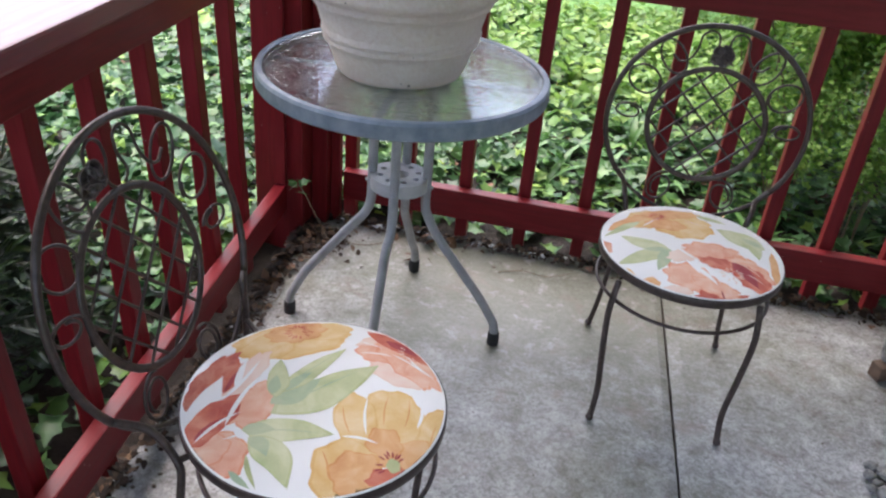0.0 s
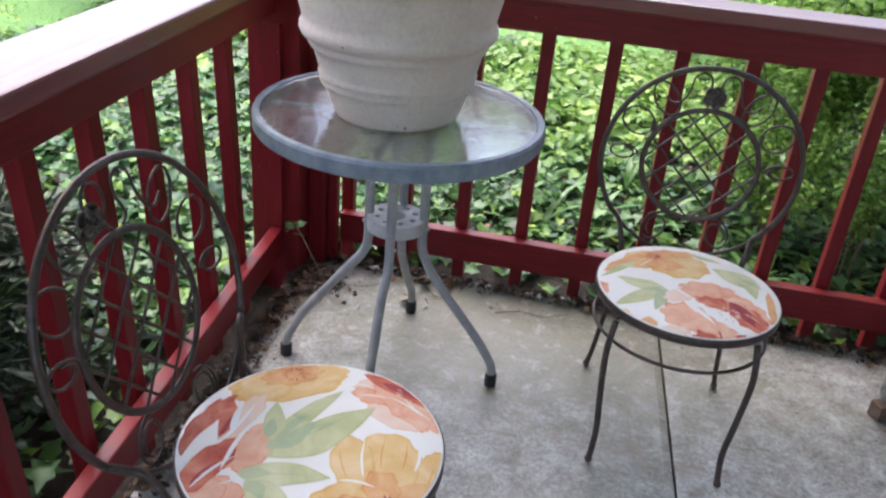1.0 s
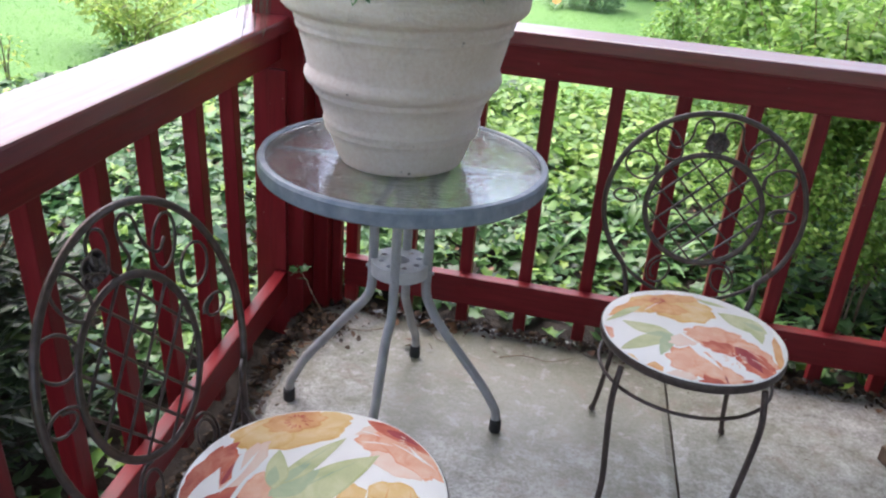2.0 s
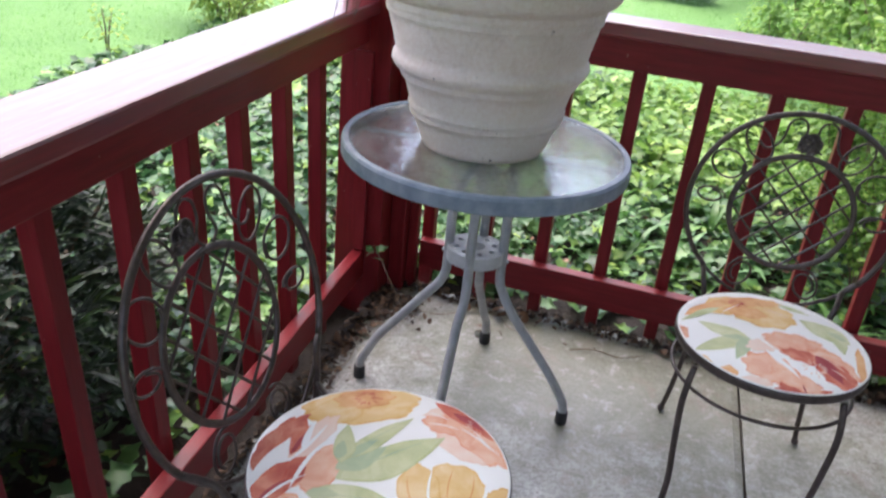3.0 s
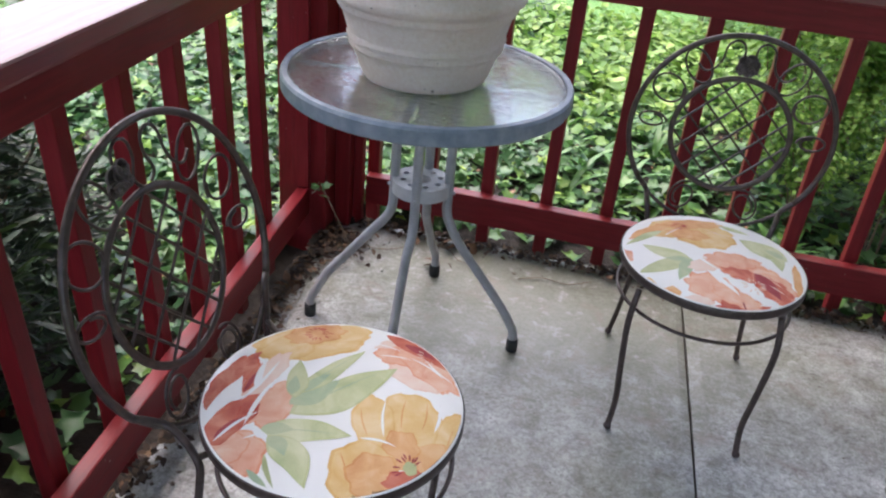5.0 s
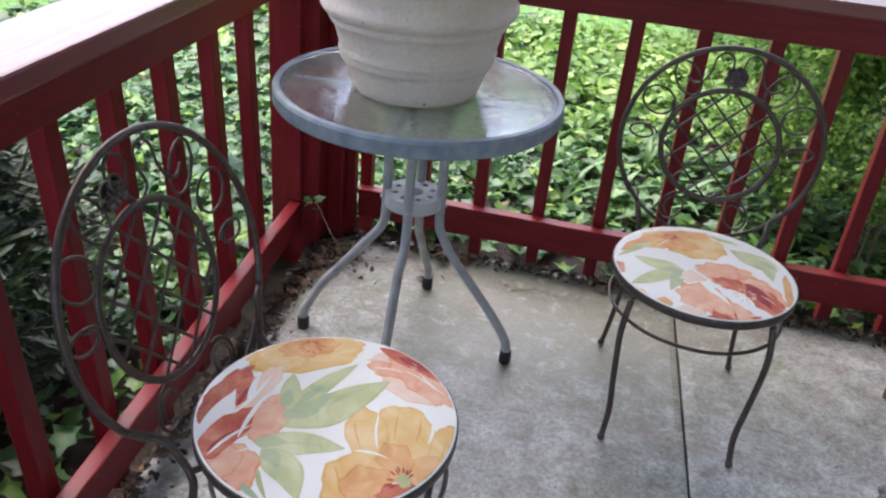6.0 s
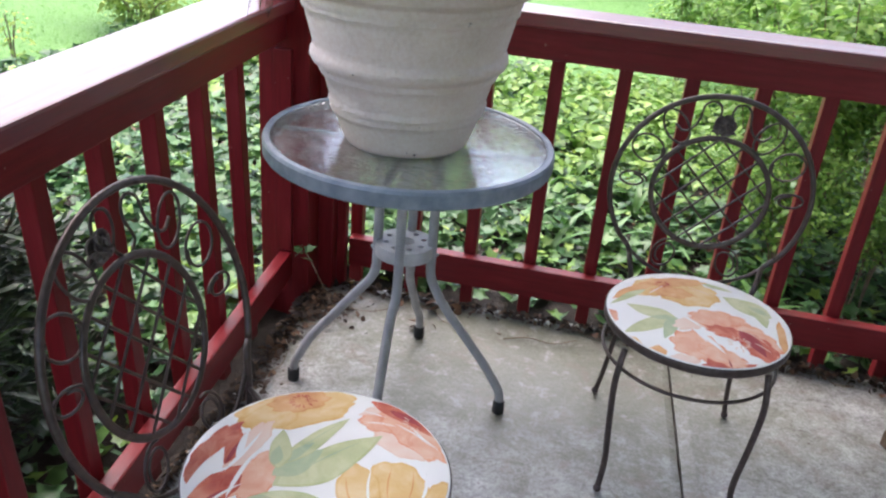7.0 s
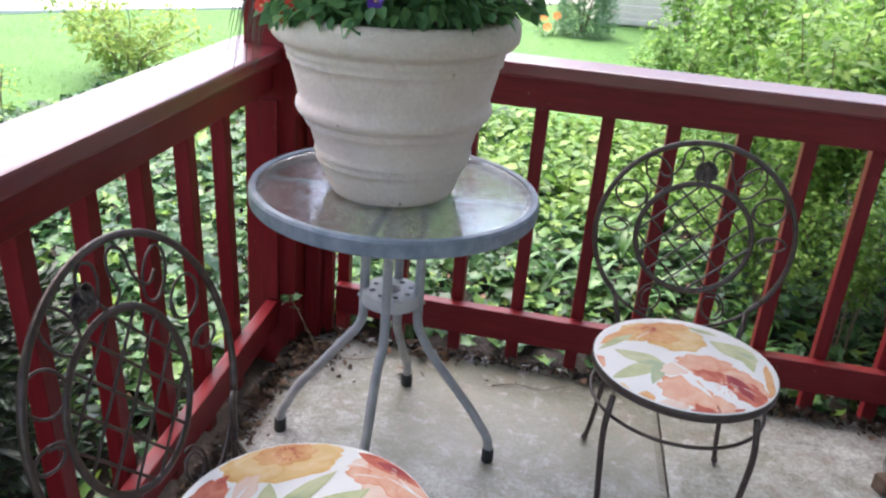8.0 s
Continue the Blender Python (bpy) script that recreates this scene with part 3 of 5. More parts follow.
def pot_foliage(count, hanging):
    ang, rad = rng.uniform(0, 2 * np.pi, count), 0.215 * np.sqrt(rng.uniform(0, 1, count))
    z = 0.345 + 0.16 * (1 - (rad / 0.26) ** 2) * rng.uniform(0.05, 1, count) ** 0.8
    tilt = rng.uniform(-0.3, 0.9, count)
    # a few sprays hang over the rim on one side
    ang[:hanging] = radians(222) + rng.normal(0, 0.22, hanging)
    rad[:hanging] = rng.uniform(0.215, 0.262, hanging)
    z[:hanging] = 0.352 + 0.03 * rng.uniform(0, 1, hanging)
    tilt[:hanging] = rng.uniform(-1.2, -0.2, hanging)
    # more of them lap over the front of the rim and bulge out at the house side
    lap, bulge = slice(hanging, hanging + 170), slice(hanging + 170, hanging + 330)
    ang[lap], rad[lap] = rng.uniform(radians(215), radians(330), 170), rng.uniform(0.19, 0.245, 170)
    z[lap], tilt[lap] = rng.uniform(0.352, 0.40, 170), rng.uniform(-1.1, 0.1, 170)
    ang[bulge], rad[bulge] = rng.normal(radians(-12), 0.30, 160), rng.uniform(0.20, 0.30, 160)
    z[bulge], tilt[bulge] = rng.uniform(0.365, 0.46, 160), rng.uniform(-0.8, 0.5, 160)
    places = np.stack([rad * np.cos(ang), rad * np.sin(ang), z], 1)
    return scatter("leaf_mass", "oval", places, ang - np.pi / 2 + rng.normal(0, 0.6, count), tilt, rng.normal(0, 0.5, count), rng.uniform(0.022, 0.044, count), POT_LEAF)


bedding = thing("bedding_plant", pose(POT_AT[0], POT_AT[1], POT_AT[2] + 0.03, 0, -1.8, 0), "leafy green bedding plant with orange-red blooms in the pot", "plant")
tagged(part("leaf_mass", pot_foliage(2900, 60), POT_LEAF, bedding), "", "", "", "stuff")
for k in range(26):
    a, r = rng.uniform(0, 2 * np.pi), rng.uniform(0.02, 0.2)
    stem = smooth_line([(0.5 * r * math.cos(a), 0.5 * r * math.sin(a), 0.31), (0.8 * r * math.cos(a), 0.8 * r * math.sin(a), 0.37), (r * math.cos(a), r * math.sin(a), 0.42 + rng.uniform(0, 0.06))], 3)
    part("stem", tube(stem, 0.002, 5), POT_LEAF, bedding)


def bloom(at, facing, size, mat, petals, name, parent):
    h = np.arange(petals) * 2 * np.pi / petals
    me = scatter(name, "petal", np.zeros((petals, 3)), h, np.full(petals, 0.35), np.zeros(petals), np.full(petals, size), mat)
    ob = part(name, me, mat, parent)
    ob.matrix_basis = Matrix.Translation(at) @ Vector(facing).to_track_quat("Z", "Y").to_matrix().to_4x4()
    eye = bmesh.new()
    bmesh.ops.create_icosphere(eye, subdivisions=1, radius=size * 0.22)
    part("flower_eye", eye, INK_YELLOW, ob)
    return ob


for at, size in (((-0.168, -0.185, 0.352), 0.020), ((-0.150, -0.185, 0.380), 0.024), ((-0.113, -0.210, 0.354), 0.015), ((-0.250, -0.105, 0.358), 0.022), ((-0.215, -0.15, 0.385), 0.019), ((-0.1, -0.2, 0.47), 0.02), ((0.12, -0.17, 0.48), 0.02)):
    bloom(at, (at[0] + 0.1, at[1] - 0.25, 0.12), 0.75 * size, RED_PETAL, 7, "red_bloom", bedding)
for at in ((0.022, -0.232, 0.400), (0.03, -0.15, 0.47), (0.16, -0.05, 0.49)):
    bloom(at, (at[0], -0.3, 0.15), 0.019, PURPLE_PETAL, 5, "purple_bloom", bedding)

spike = thing("spike_grass", pose(POT_AT[0] - 0.20, POT_AT[1] - 0.02, POT_AT[2] + 0.335), "thin dark arching spike grass in the pot", "plant")
for k in range(36):
    a = radians(rng.uniform(160, 235))
    reach, rise = rng.uniform(0.08, 0.17), rng.uniform(0.05, 0.13)
    line = smooth_line([(0, 0, 0), (0.35 * reach * math.cos(a), 0.35 * reach * math.sin(a), rise), (0.8 * reach * math.cos(a), 0.8 * reach * math.sin(a), 0.8 * rise), (reach * math.cos(a), reach * math.sin(a), rng.uniform(-0.09, 0.02))], 6)
    part("blade", tube(line, 0.0026, 4, taper=0.3, flat=0.7, side=(0, 0, 1)), SPIKE, spike)


# ---- iron chairs ----
SEAT_R = 0.203


def dome(x, y):
    r = min(math.hypot(x, y) / SEAT_R, 1)
    return 0.404 + 0.018 * (1 - r ** 3.0)


def print_shape(points, layer):
    """A printed patch that follows the cushion's top."""
    n = len(points)
    cx, cy = sum(p[0] for p in points) / n, sum(p[1] for p in points) / n
    bm = bmesh.new()

    def put(x, y):
        r = math.hypot(x, y)
        k = min(1, 0.1995 / r) if r else 1
        return bm.verts.new((x * k, y * k, dome(x * k, y * k) + 0.00015 + 0.00003 * layer))

    mid = put(cx, cy)
    rings = [[put(cx + (px - cx) * s, cy + (py - cy) * s) for px, py in points] for s in (0.12, 0.25, 0.37, 0.5, 0.62, 0.75, 0.87, 1.0)]
    for i in range(n):
        j = (i + 1) % n
        bm.faces.new((mid, rings[0][i], rings[0][j]))
        for a, b in zip(rings, rings[1:]):
            bm.faces.new((a[i], b[i], b[j], a[j]))
    return bm


def petal_outline(cx, cy, long, wide, turn, wave=0.07, lobes=5, seed=0):
    out = []
    c, s = math.cos(radians(turn)), math.sin(radians(turn))
    for k in range(40):
        a = 2 * math.pi * k / 40
        r = 1 + wave * math.sin(lobes * a + seed) + 0.5 * wave * math.sin((2 * lobes + 1) * a + 2 * seed)
        u, v = long * r * math.cos(a), wide * r * math.sin(a)
        out.append((cx + u * c - v * s, cy + u * s + v * c))
    return out


def leaf_outline(x0, y0, x1, y1, wide, bend=0.0):
    out = []
    dx, dy = x1 - x0, y1 - y0
    for side in (1, -1):
        ts = [k / 14 for k in range(15)]
        for t in (ts if side == 1 else ts[::-1][1:-1]):
            w = side * wide * math.sin(math.pi * t ** 0.8) * (1 + 0.08 * math.sin(9 * t + side)) + bend * math.sin(math.pi * t)
            out.append((x0 + dx * t - dy * w / math.hypot(dx, dy), y0 + dy * t + dx * w / math.hypot(dx, dy)))
    return out


def stamens(x, y, spread, parent, layer, mat, eye=True):
    for k in range(18):
        a = 2.39996 * k
        r = spread * (0.55 + 0.45 * ((k * 7) % 5) / 4)
        px, py = x + r * math.cos(a), y + r * math.sin(a) * 0.9
        if math.hypot(px, py) < 0.19:
            part("stamen_print", print_shape(petal_outline(px, py, 0.0055, 0.0014, math.degrees(a), 0.0), layer), mat, parent)
    if eye:
        part("flower_eye_print", print_shape(petal_outline(x, y, spread * 0.42, spread * 0.36, 20, 0.06), layer), INK_GREEN, parent)


def iron_chair(m, label, prints, eyes, turn, shift, seat_at=(0.005, 0.014), grow=1.0, hoop_r=0.231, CZ=0.613, back_at=(0.0, 0.2437), tilt=4.0, twist=0.0, hoop_at=(0.0, 0.0), legs_to=None, rise=1.0, rose_at=(0.0, 0.168), rose_size=1.0):
    tu, ti = radians(twist), radians(tilt)

    def lean(x, z):
        """A point of the chair's back, which leans away from the seat and may be twisted a little."""
        up = z - CZ
        return Vector((back_at[0] + x * math.cos(tu) - up * math.sin(ti) * math.sin(tu), back_at[1] + x * math.sin(tu) + up * math.sin(ti) * math.cos(tu), CZ + up * rise))

    def on_hoop(angle):
        return lean(hoop_at[0] + hoop_r * math.cos(radians(angle)), CZ + hoop_at[1] + hoop_r * math.sin(radians(angle)))

    ch = thing("bistro_chair", m, label, "chair", "bistro chairs")
    # seat
    band = lathe([(0.188, 0.383), (0.2035, 0.383), (0.2055, 0.386), (0.2055, 0.4015), (0.2040, 0.4035), (0.188, 0.4000)], 72, False)
    v = list(band.verts)
    for i in range(72):
        band.faces.new((v[i], v[(i + 1) % 72], v[5 * 72 + (i + 1) % 72], v[5 * 72 + i]))
    settle = Matrix.Translation((*seat_at, 0)) @ Matrix.Diagonal((grow, grow, 1, 1))
    part("seat_frame", band, IRON, ch, "", True).matrix_basis = settle
    cush = lathe([(0.0005, 0.384), (0.172, 0.384), (0.196, 0.387), (0.2015, 0.394), (SEAT_R, 0.401)] + [(SEAT_R * s, dome(SEAT_R * s, 0)) for s in (0.998, 0.99, 0.98, 0.965, 0.945, 0.92, 0.89, 0.86, 0.82, 0.78, 0.73, 0.67, 0.6, 0.52, 0.43, 0.33, 0.2, 0.0025)], 128)
    cushion = part("cushion", cush, COTTON, ch, "round padded cushion, white cotton with a watercolour flower print", True)
    cushion.matrix_basis = settle
    layer, boxes = 0, []
    c, s = math.cos(radians(turn)), math.sin(radians(turn))
    for outline, ink, name in prints:
        outline = [(x * c - y * s + shift[0], x * s + y * c + shift[1]) for x, y in outline]
        xs, ys = [p[0] for p in outline], [p[1] for p in outline]
        span = (min(xs), max(xs), min(ys), max(ys))
        layer = 1 + max([b[4] for b in boxes if b[0] < span[1] and b[1] > span[0] and b[2] < span[3] and b[3] > span[2]], default=0)
        boxes.append((*span, layer))
        part(name, print_shape(outline, layer), ink, cushion, "", True)
        if name in ("flower_print", "leaf_print") and ink in WASH:
            mx, my = sum(xs) / len(xs), sum(ys) / len(ys)
            layer += 1
            boxes[-1] = (*span, layer)
            part("wash_print", print_shape([(mx + (x - mx) * 0.93, my + (y - my) * 0.90) for x, y in outline], layer), WASH[ink], cushion, "", True)
    layer = 1 + max(b[4] for b in boxes)
    for x, y, spread, ink, eye in eyes:
        stamens(x * c - y * s + shift[0], x * s + y * c + shift[1], spread, cushion, layer, ink, eye)
    # legs and stretcher ring
    for s in (-1, 1):
        front = smooth_line([(s * 0.148, -0.132, 0.378), (s * 0.156, -0.148, 0.30), (s * 0.150, -0.146, 0.19), (s * 0.142, -0.142, 0.09), (s * 0.144, -0.149, 0.035), (s * 0.147, -0.155, 0.006)], 5)
        leg = part("front_leg", tube(front, 0.0072, 10), IRON, ch, "", True)
        bm = bmesh.new()
        bmesh.ops.create_uvsphere(bm, u_segments=10, v_segments=6, radius=0.0095, matrix=Matrix.Translation((s * 0.147, -0.155, 0.0095)))
        part("foot", bm, IRON, leg, "", True)
        low = (legs_to or {}).get(s) or [(s * 0.171, 0.232, 0.006), (s * 0.162, 0.222, 0.07), (s * 0.150, 0.202, 0.20), (s * 0.143, 0.190, 0.32), (s * 0.143, 0.190, 0.385), (s * 0.152, 0.202, 0.425)]
        top = [tuple(on_hoop(a)) for a in ((-46, -37) if s > 0 else (226, 217))] if not legs_to else [tuple(on_hoop(-28 if s > 0 else 217))]
        back = smooth_line(low + top, 6)
        knee = Vector(min(low, key=lambda q: abs(q[2] - 0.388)))
        rim = Vector((seat_at[0], seat_at[1], knee.z)) + 0.198 * grow * (knee - Vector((seat_at[0], seat_at[1], knee.z))).normalized()
        part("bracket", tube([knee, Vector((rim.x, rim.y, 0.388))], 0.0055, 8), IRON, ch)
        leg = part("back_leg", tube(back, 0.0066, 10), IRON, ch, "", True)
        bm = bmesh.new()
        bmesh.ops.create_uvsphere(bm, u_segments=10, v_segments=6, radius=0.0095, matrix=Matrix.Translation((low[0][0], low[0][1], 0.0095)))
        part("foot", bm, IRON, leg, "", True)
    part("stretcher_ring", tube(circle_line(0.192, lambda a, b: Vector((a, b, 0.322)), 64), 0.0042, 8, True), IRON, ch, "", True)
    # back hoop, inner ring, lattice
    def arc(a0, a1, n):
        return [on_hoop(a0 + (a1 - a0) * k / n) for k in range(n + 1)]

    part("hoop", tube(arc(-28 if legs_to else -37, 217, 60), 0.0066, 10), IRON, ch, "", True)
    part("lower_arc", tube(arc(217, 323, 26), 0.0046, 8), IRON, ch, "", True)
    ring_z = CZ
    ring = part("inner_ring", tube(circle_line(0.134, lambda a, b: lean(a, ring_z + b), 64), 0.0070, 10, True, flat=0.7, side=(0, 1, 0)), IRON, ch, "", True)
    for d in (-1, 1):
        for k in range(-2, 3):
            off = 0.048 * k
            half = math.sqrt(0.134 ** 2 - off ** 2)
            c = 0.7071
            a = (off * c - half * c * d, off * d * c + half * c)
            b = (off * c + half * c * d, off * d * c - half * c)
            dy = Vector((0, 0.002 * d, 0))
            part("lattice_rod", tube([lean(a[0], ring_z + a[1]) + dy, lean(b[0], ring_z + b[1]) + dy], 0.0028, 6), IRON, ring)

    def wire(pts, r=0.0028):
        return tube(smooth_line([lean(1.04 * x + 0.5 * hoop_at[0], CZ + 1.04 * z + 0.5 * hoop_at[1]) for x, z in pts], 4), r, 6)

    def curl(s, angle, tall, wide, turns, shrink):
        """An oval scroll that spans the gap between ring and hoop; s mirrors it."""
        mid = 0.5 * (0.141 + hoop_r - 0.007)
        u = Vector((math.cos(radians(angle)), math.sin(radians(angle))))
        w = Vector((-u.y, u.x))
        n = int(16 * turns)
        pts = []
        for k in range(n + 1):
            a = math.pi - 2 * math.pi * turns * k / n
            r = 1 - shrink * k / n
            q = u * (mid + tall * r * math.cos(a)) + w * (wide * r * math.sin(a))
            pts.append((s * q.x / 1.04, q.y / 1.04))
        part("scroll", wire(pts), IRON, ch, "", True)

    for s in (-1, 1):
        # tall loops beside the rose, then round scrolls down the side
        part("scroll", wire([(s * x, z) for x, z in ((0.010, 0.136), (0.022, 0.150), (0.012, 0.178), (0.016, 0.202), (0.034, 0.209), (0.050, 0.196), (0.054, 0.168), (0.066, 0.145), (0.086, 0.136), (0.104, 0.150))]), IRON, ch, "", True)
        curl(s, 55, 0.043, 0.026, 1.0, 0.0)
        curl(s, 29, 0.041, 0.033, 1.12, 0.12)
        curl(s, 3, 0.034, 0.019, 1.25, 0.35)
        curl(s, -66, 0.041, 0.031, 1.5, 0.45)
    at = lean(rose_at[0], CZ + rose_at[1]) + Vector((0, -0.010, 0))
    bud = bmesh.new()
    bmesh.ops.create_uvsphere(bud, u_segments=10, v_segments=8, radius=0.008 * rose_size, matrix=Matrix.Translation(at))
    rose = part("rose", bud, ROSE_IRON, ch, "cast iron rose", True)
    for lay, (count, r, tilt) in enumerate(((5, 0.020, 0.35), (4, 0.015, 0.75), (3, 0.009, 1.1))):
        for k in range(count):
            a = 2 * math.pi * (k + 0.37 * lay) / count
            rr = r * rose_size
            cup = bmesh.new()
            bmesh.ops.create_uvsphere(cup, u_segments=10, v_segments=6, radius=1)
            bmesh.ops.delete(cup, geom=[v for v in cup.verts if v.co.z > 0.35], context="VERTS")
            bmesh.ops.solidify(cup, geom=cup.faces[:], thickness=0.12)
            turn = Matrix.Rotation(-a, 4, "Y") @ Matrix.Translation((0.75 * rr, -0.005 * rose_size * lay, 0)) @ Matrix.Rotation(tilt, 4, "Z") @ Matrix.Rotation(radians(90), 4, "X")
            bmesh.ops.transform(cup, matrix=Matrix.Translation(at + Vector((0, -0.003, 0))) @ turn @ Matrix.Diagonal((0.62 * rr, 0.75 * rr, 0.58 * rr, 1)), verts=cup.verts)
            part("petal", cup, ROSE_IRON, rose, "", True)
    for s in (-1, 1):
        part("rose_leaf", tube([at + Vector((s * 0.012, 0.004, -0.012)), at + Vector((s * 0.030, 0.002, -0.020))], 0.006, 6, taper=0.2, flat=0.4, side=(0, 1, 0)), IRON, ch)
    return ch


PO, LO = petal_outline, leaf_outline
FLOWER, LEAF = "flower_print", "leaf_print"
rear_bloom = [
    (PO(0.117, 0.084, 0.097, 0.054, -61, 0.05, 7, 1), INK_YELLOW, FLOWER),
    (PO(0.161, 0.039, 0.046, 0.030, -54, 0.05, 5, 2), INK_YELLOW, FLOWER),
    (PO(0.088, 0.112, 0.048, 0.038, 137, 0.06, 5, 4), INK_YELLOW, FLOWER),
    (PO(0.144, 0.086, 0.052, 0.034, 124, 0.09, 8, 3), INK_ORANGE, FLOWER),
]
coral_bloom = [
    (PO(0.083, -0.106, 0.049, 0.027, -106, 0.06, 6, 3), INK_PINK, FLOWER),
    (PO(0.134, -0.066, 0.041, 0.033, 109, 0.07, 7, 1), INK_CORAL, FLOWER),
    (PO(0.123, -0.115, 0.079, 0.033, -128, 0.09, 8, 0), INK_CORAL, FLOWER),
    (PO(0.170, -0.050, 0.042, 0.011, 144, 0.1, 6, 2), INK_PINK, FLOWER),
    (LO(0.187, -0.027, 0.129, -0.152, 0.018, 0.004), INK_RED, FLOWER),
    (LO(0.170, -0.065, 0.148, -0.128, 0.01, 0.002), INK_MAROON, FLOWER),
]
coral_gaps = [
    (LO(0.193, -0.054, 0.178, -0.107, 0.002, 0.003), COTTON, "white_gap_print"),
    (LO(0.133, -0.086, 0.102, -0.152, 0.0016, 0.004), COTTON, "white_gap_print"),
    (LO(0.116, -0.037, 0.127, -0.090, 0.0014, 0.003), COTTON, "white_gap_print"),
    (LO(0.141, -0.108, 0.099, -0.167, 0.002, -0.004), COTTON, "white_gap_print"),
    (LO(0.148, -0.022, 0.143, -0.068, 0.0016, 0.002), COTTON, "white_gap_print"),
]
golden_bloom = [
    (PO(-0.016, -0.127, 0.050, 0.059, -67, 0.05, 6, 2), INK_YELLOW, FLOWER),
    (PO(-0.042, -0.077, 0.060, 0.033, 24, 0.05, 5, 1), INK_YELLOW, FLOWER),
    (PO(-0.035, -0.192, 0.067, 0.021, 2, 0.05, 5, 3), INK_YELLOW, FLOWER),
    (PO(-0.136, -0.092, 0.052, 0.058, 108, 0.06, 6, 5), INK_YELLOW, FLOWER),
    (PO(-0.136, -0.107, 0.040, 0.039, 102, 0.08, 6, 2), INK_ORANGE, FLOWER),
    (PO(-0.078, -0.165, 0.047, 0.022, -49, 0.08, 5, 4), INK_ORANGE, FLOWER),
    (PO(-0.071, -0.129, 0.027, 0.029, 116, 0.1, 5, 1), INK_ORANGE, FLOWER),
    (PO(-0.127, -0.155, 0.035, 0.019, 115, 0.1, 6, 1), INK_RED, FLOWER),
]
golden_veins = [
    (LO(-0.065, -0.100, 0.012, -0.080, 0.0022, 0.004), COTTON, "white_gap_print"),
    (LO(-0.025, -0.167, 0.040, -0.160, 0.0026, -0.004), COTTON, "white_gap_print"),
    (LO(-0.080, -0.067, -0.076, -0.122, 0.0024, 0.004), COTTON, "white_gap_print"),
    (LO(0.007, -0.166, 0.033, -0.171, 0.005, 0), COTTON, "white_gap_print"),
    (LO(-0.040, -0.120, 0.026, -0.109, 0.0014, 0.003), INK_ORANGE, "vein_print"),
    (LO(-0.073, -0.078, -0.018, -0.049, 0.0014, 0.003), INK_ORANGE, "vein_print"),
    (LO(-0.156, -0.072, -0.112, -0.048, 0.0014, -0.003), INK_ORANGE, "vein_print"),
    (LO(-0.031, -0.149, 0.033, -0.141, 0.0012, -0.003), INK_ORANGE, "vein_print"),
    (LO(-0.070, -0.197, -0.003, -0.193, 0.0014, 0.003), INK_ORANGE, "vein_print"),
]
brick_bloom = [
    (PO(-0.159, 0.091, 0.044, 0.045, -51, 0.07, 6, 2), INK_CORAL, FLOWER),
    (PO(-0.148, 0.109, 0.031, 0.029, 108, 0.07, 5, 4), INK_CORAL, FLOWER),
    (PO(-0.049, 0.076, 0.055, 0.036, -18, 0.09, 9, 1), INK_CORAL, FLOWER),
    (PO(0.010, 0.116, 0.064, 0.021, -7, 0.08, 7, 3), INK_PINK, FLOWER),
    (PO(-0.008, 0.168, 0.069, 0.026, -10, 0.09, 7, 2), INK_RED, FLOWER),
    (PO(-0.097, 0.127, 0.057, 0.028, -18, 0.07, 5, 1), INK_RED, FLOWER),
    (LO(-0.146, 0.145, -0.069, 0.122, 0.02, 0.006), INK_RED, FLOWER),
    (LO(-0.086, 0.174, -0.023, 0.168, 0.012, 0.004), INK_RED, FLOWER),
    (LO(-0.042, 0.134, 0.036, 0.135, 0.01, 0), INK_RED, FLOWER),
    (LO(-0.039, 0.134, 0.018, 0.134, 0.004, 0), INK_MAROON, FLOWER),
    (LO(-0.075, 0.161, -0.034, 0.167, 0.005, 0), INK_MAROON, FLOWER),
    (LO(-0.137, 0.136, -0.088, 0.111, 0.006, 0.002), INK_MAROON, FLOWER),
]
brick_gaps = [
    (LO(-0.116, 0.165, -0.002, 0.151, 0.01, 0.004), COTTON, "white_gap_print"),
    (LO(-0.105, 0.103, 0.018, 0.093, 0.004, 0.006), COTTON, "white_gap_print"),
    (LO(-0.058, 0.130, 0.049, 0.111, 0.0035, -0.004), COTTON, "white_gap_print"),
    (LO(-0.142, 0.134, -0.072, 0.091, 0.003, 0.005), COTTON, "white_gap_print"),
    (LO(-0.028, 0.120, 0.049, 0.133, 0.006, 0.002), COTTON, "white_gap_print"),
    (LO(-0.064, 0.148, -0.003, 0.153, 0.01, 0), COTTON, "white_gap_print"),
    (LO(-0.101, 0.065, -0.130, 0.096, 0.002, 0.003), COTTON, "white_gap_print"),
]
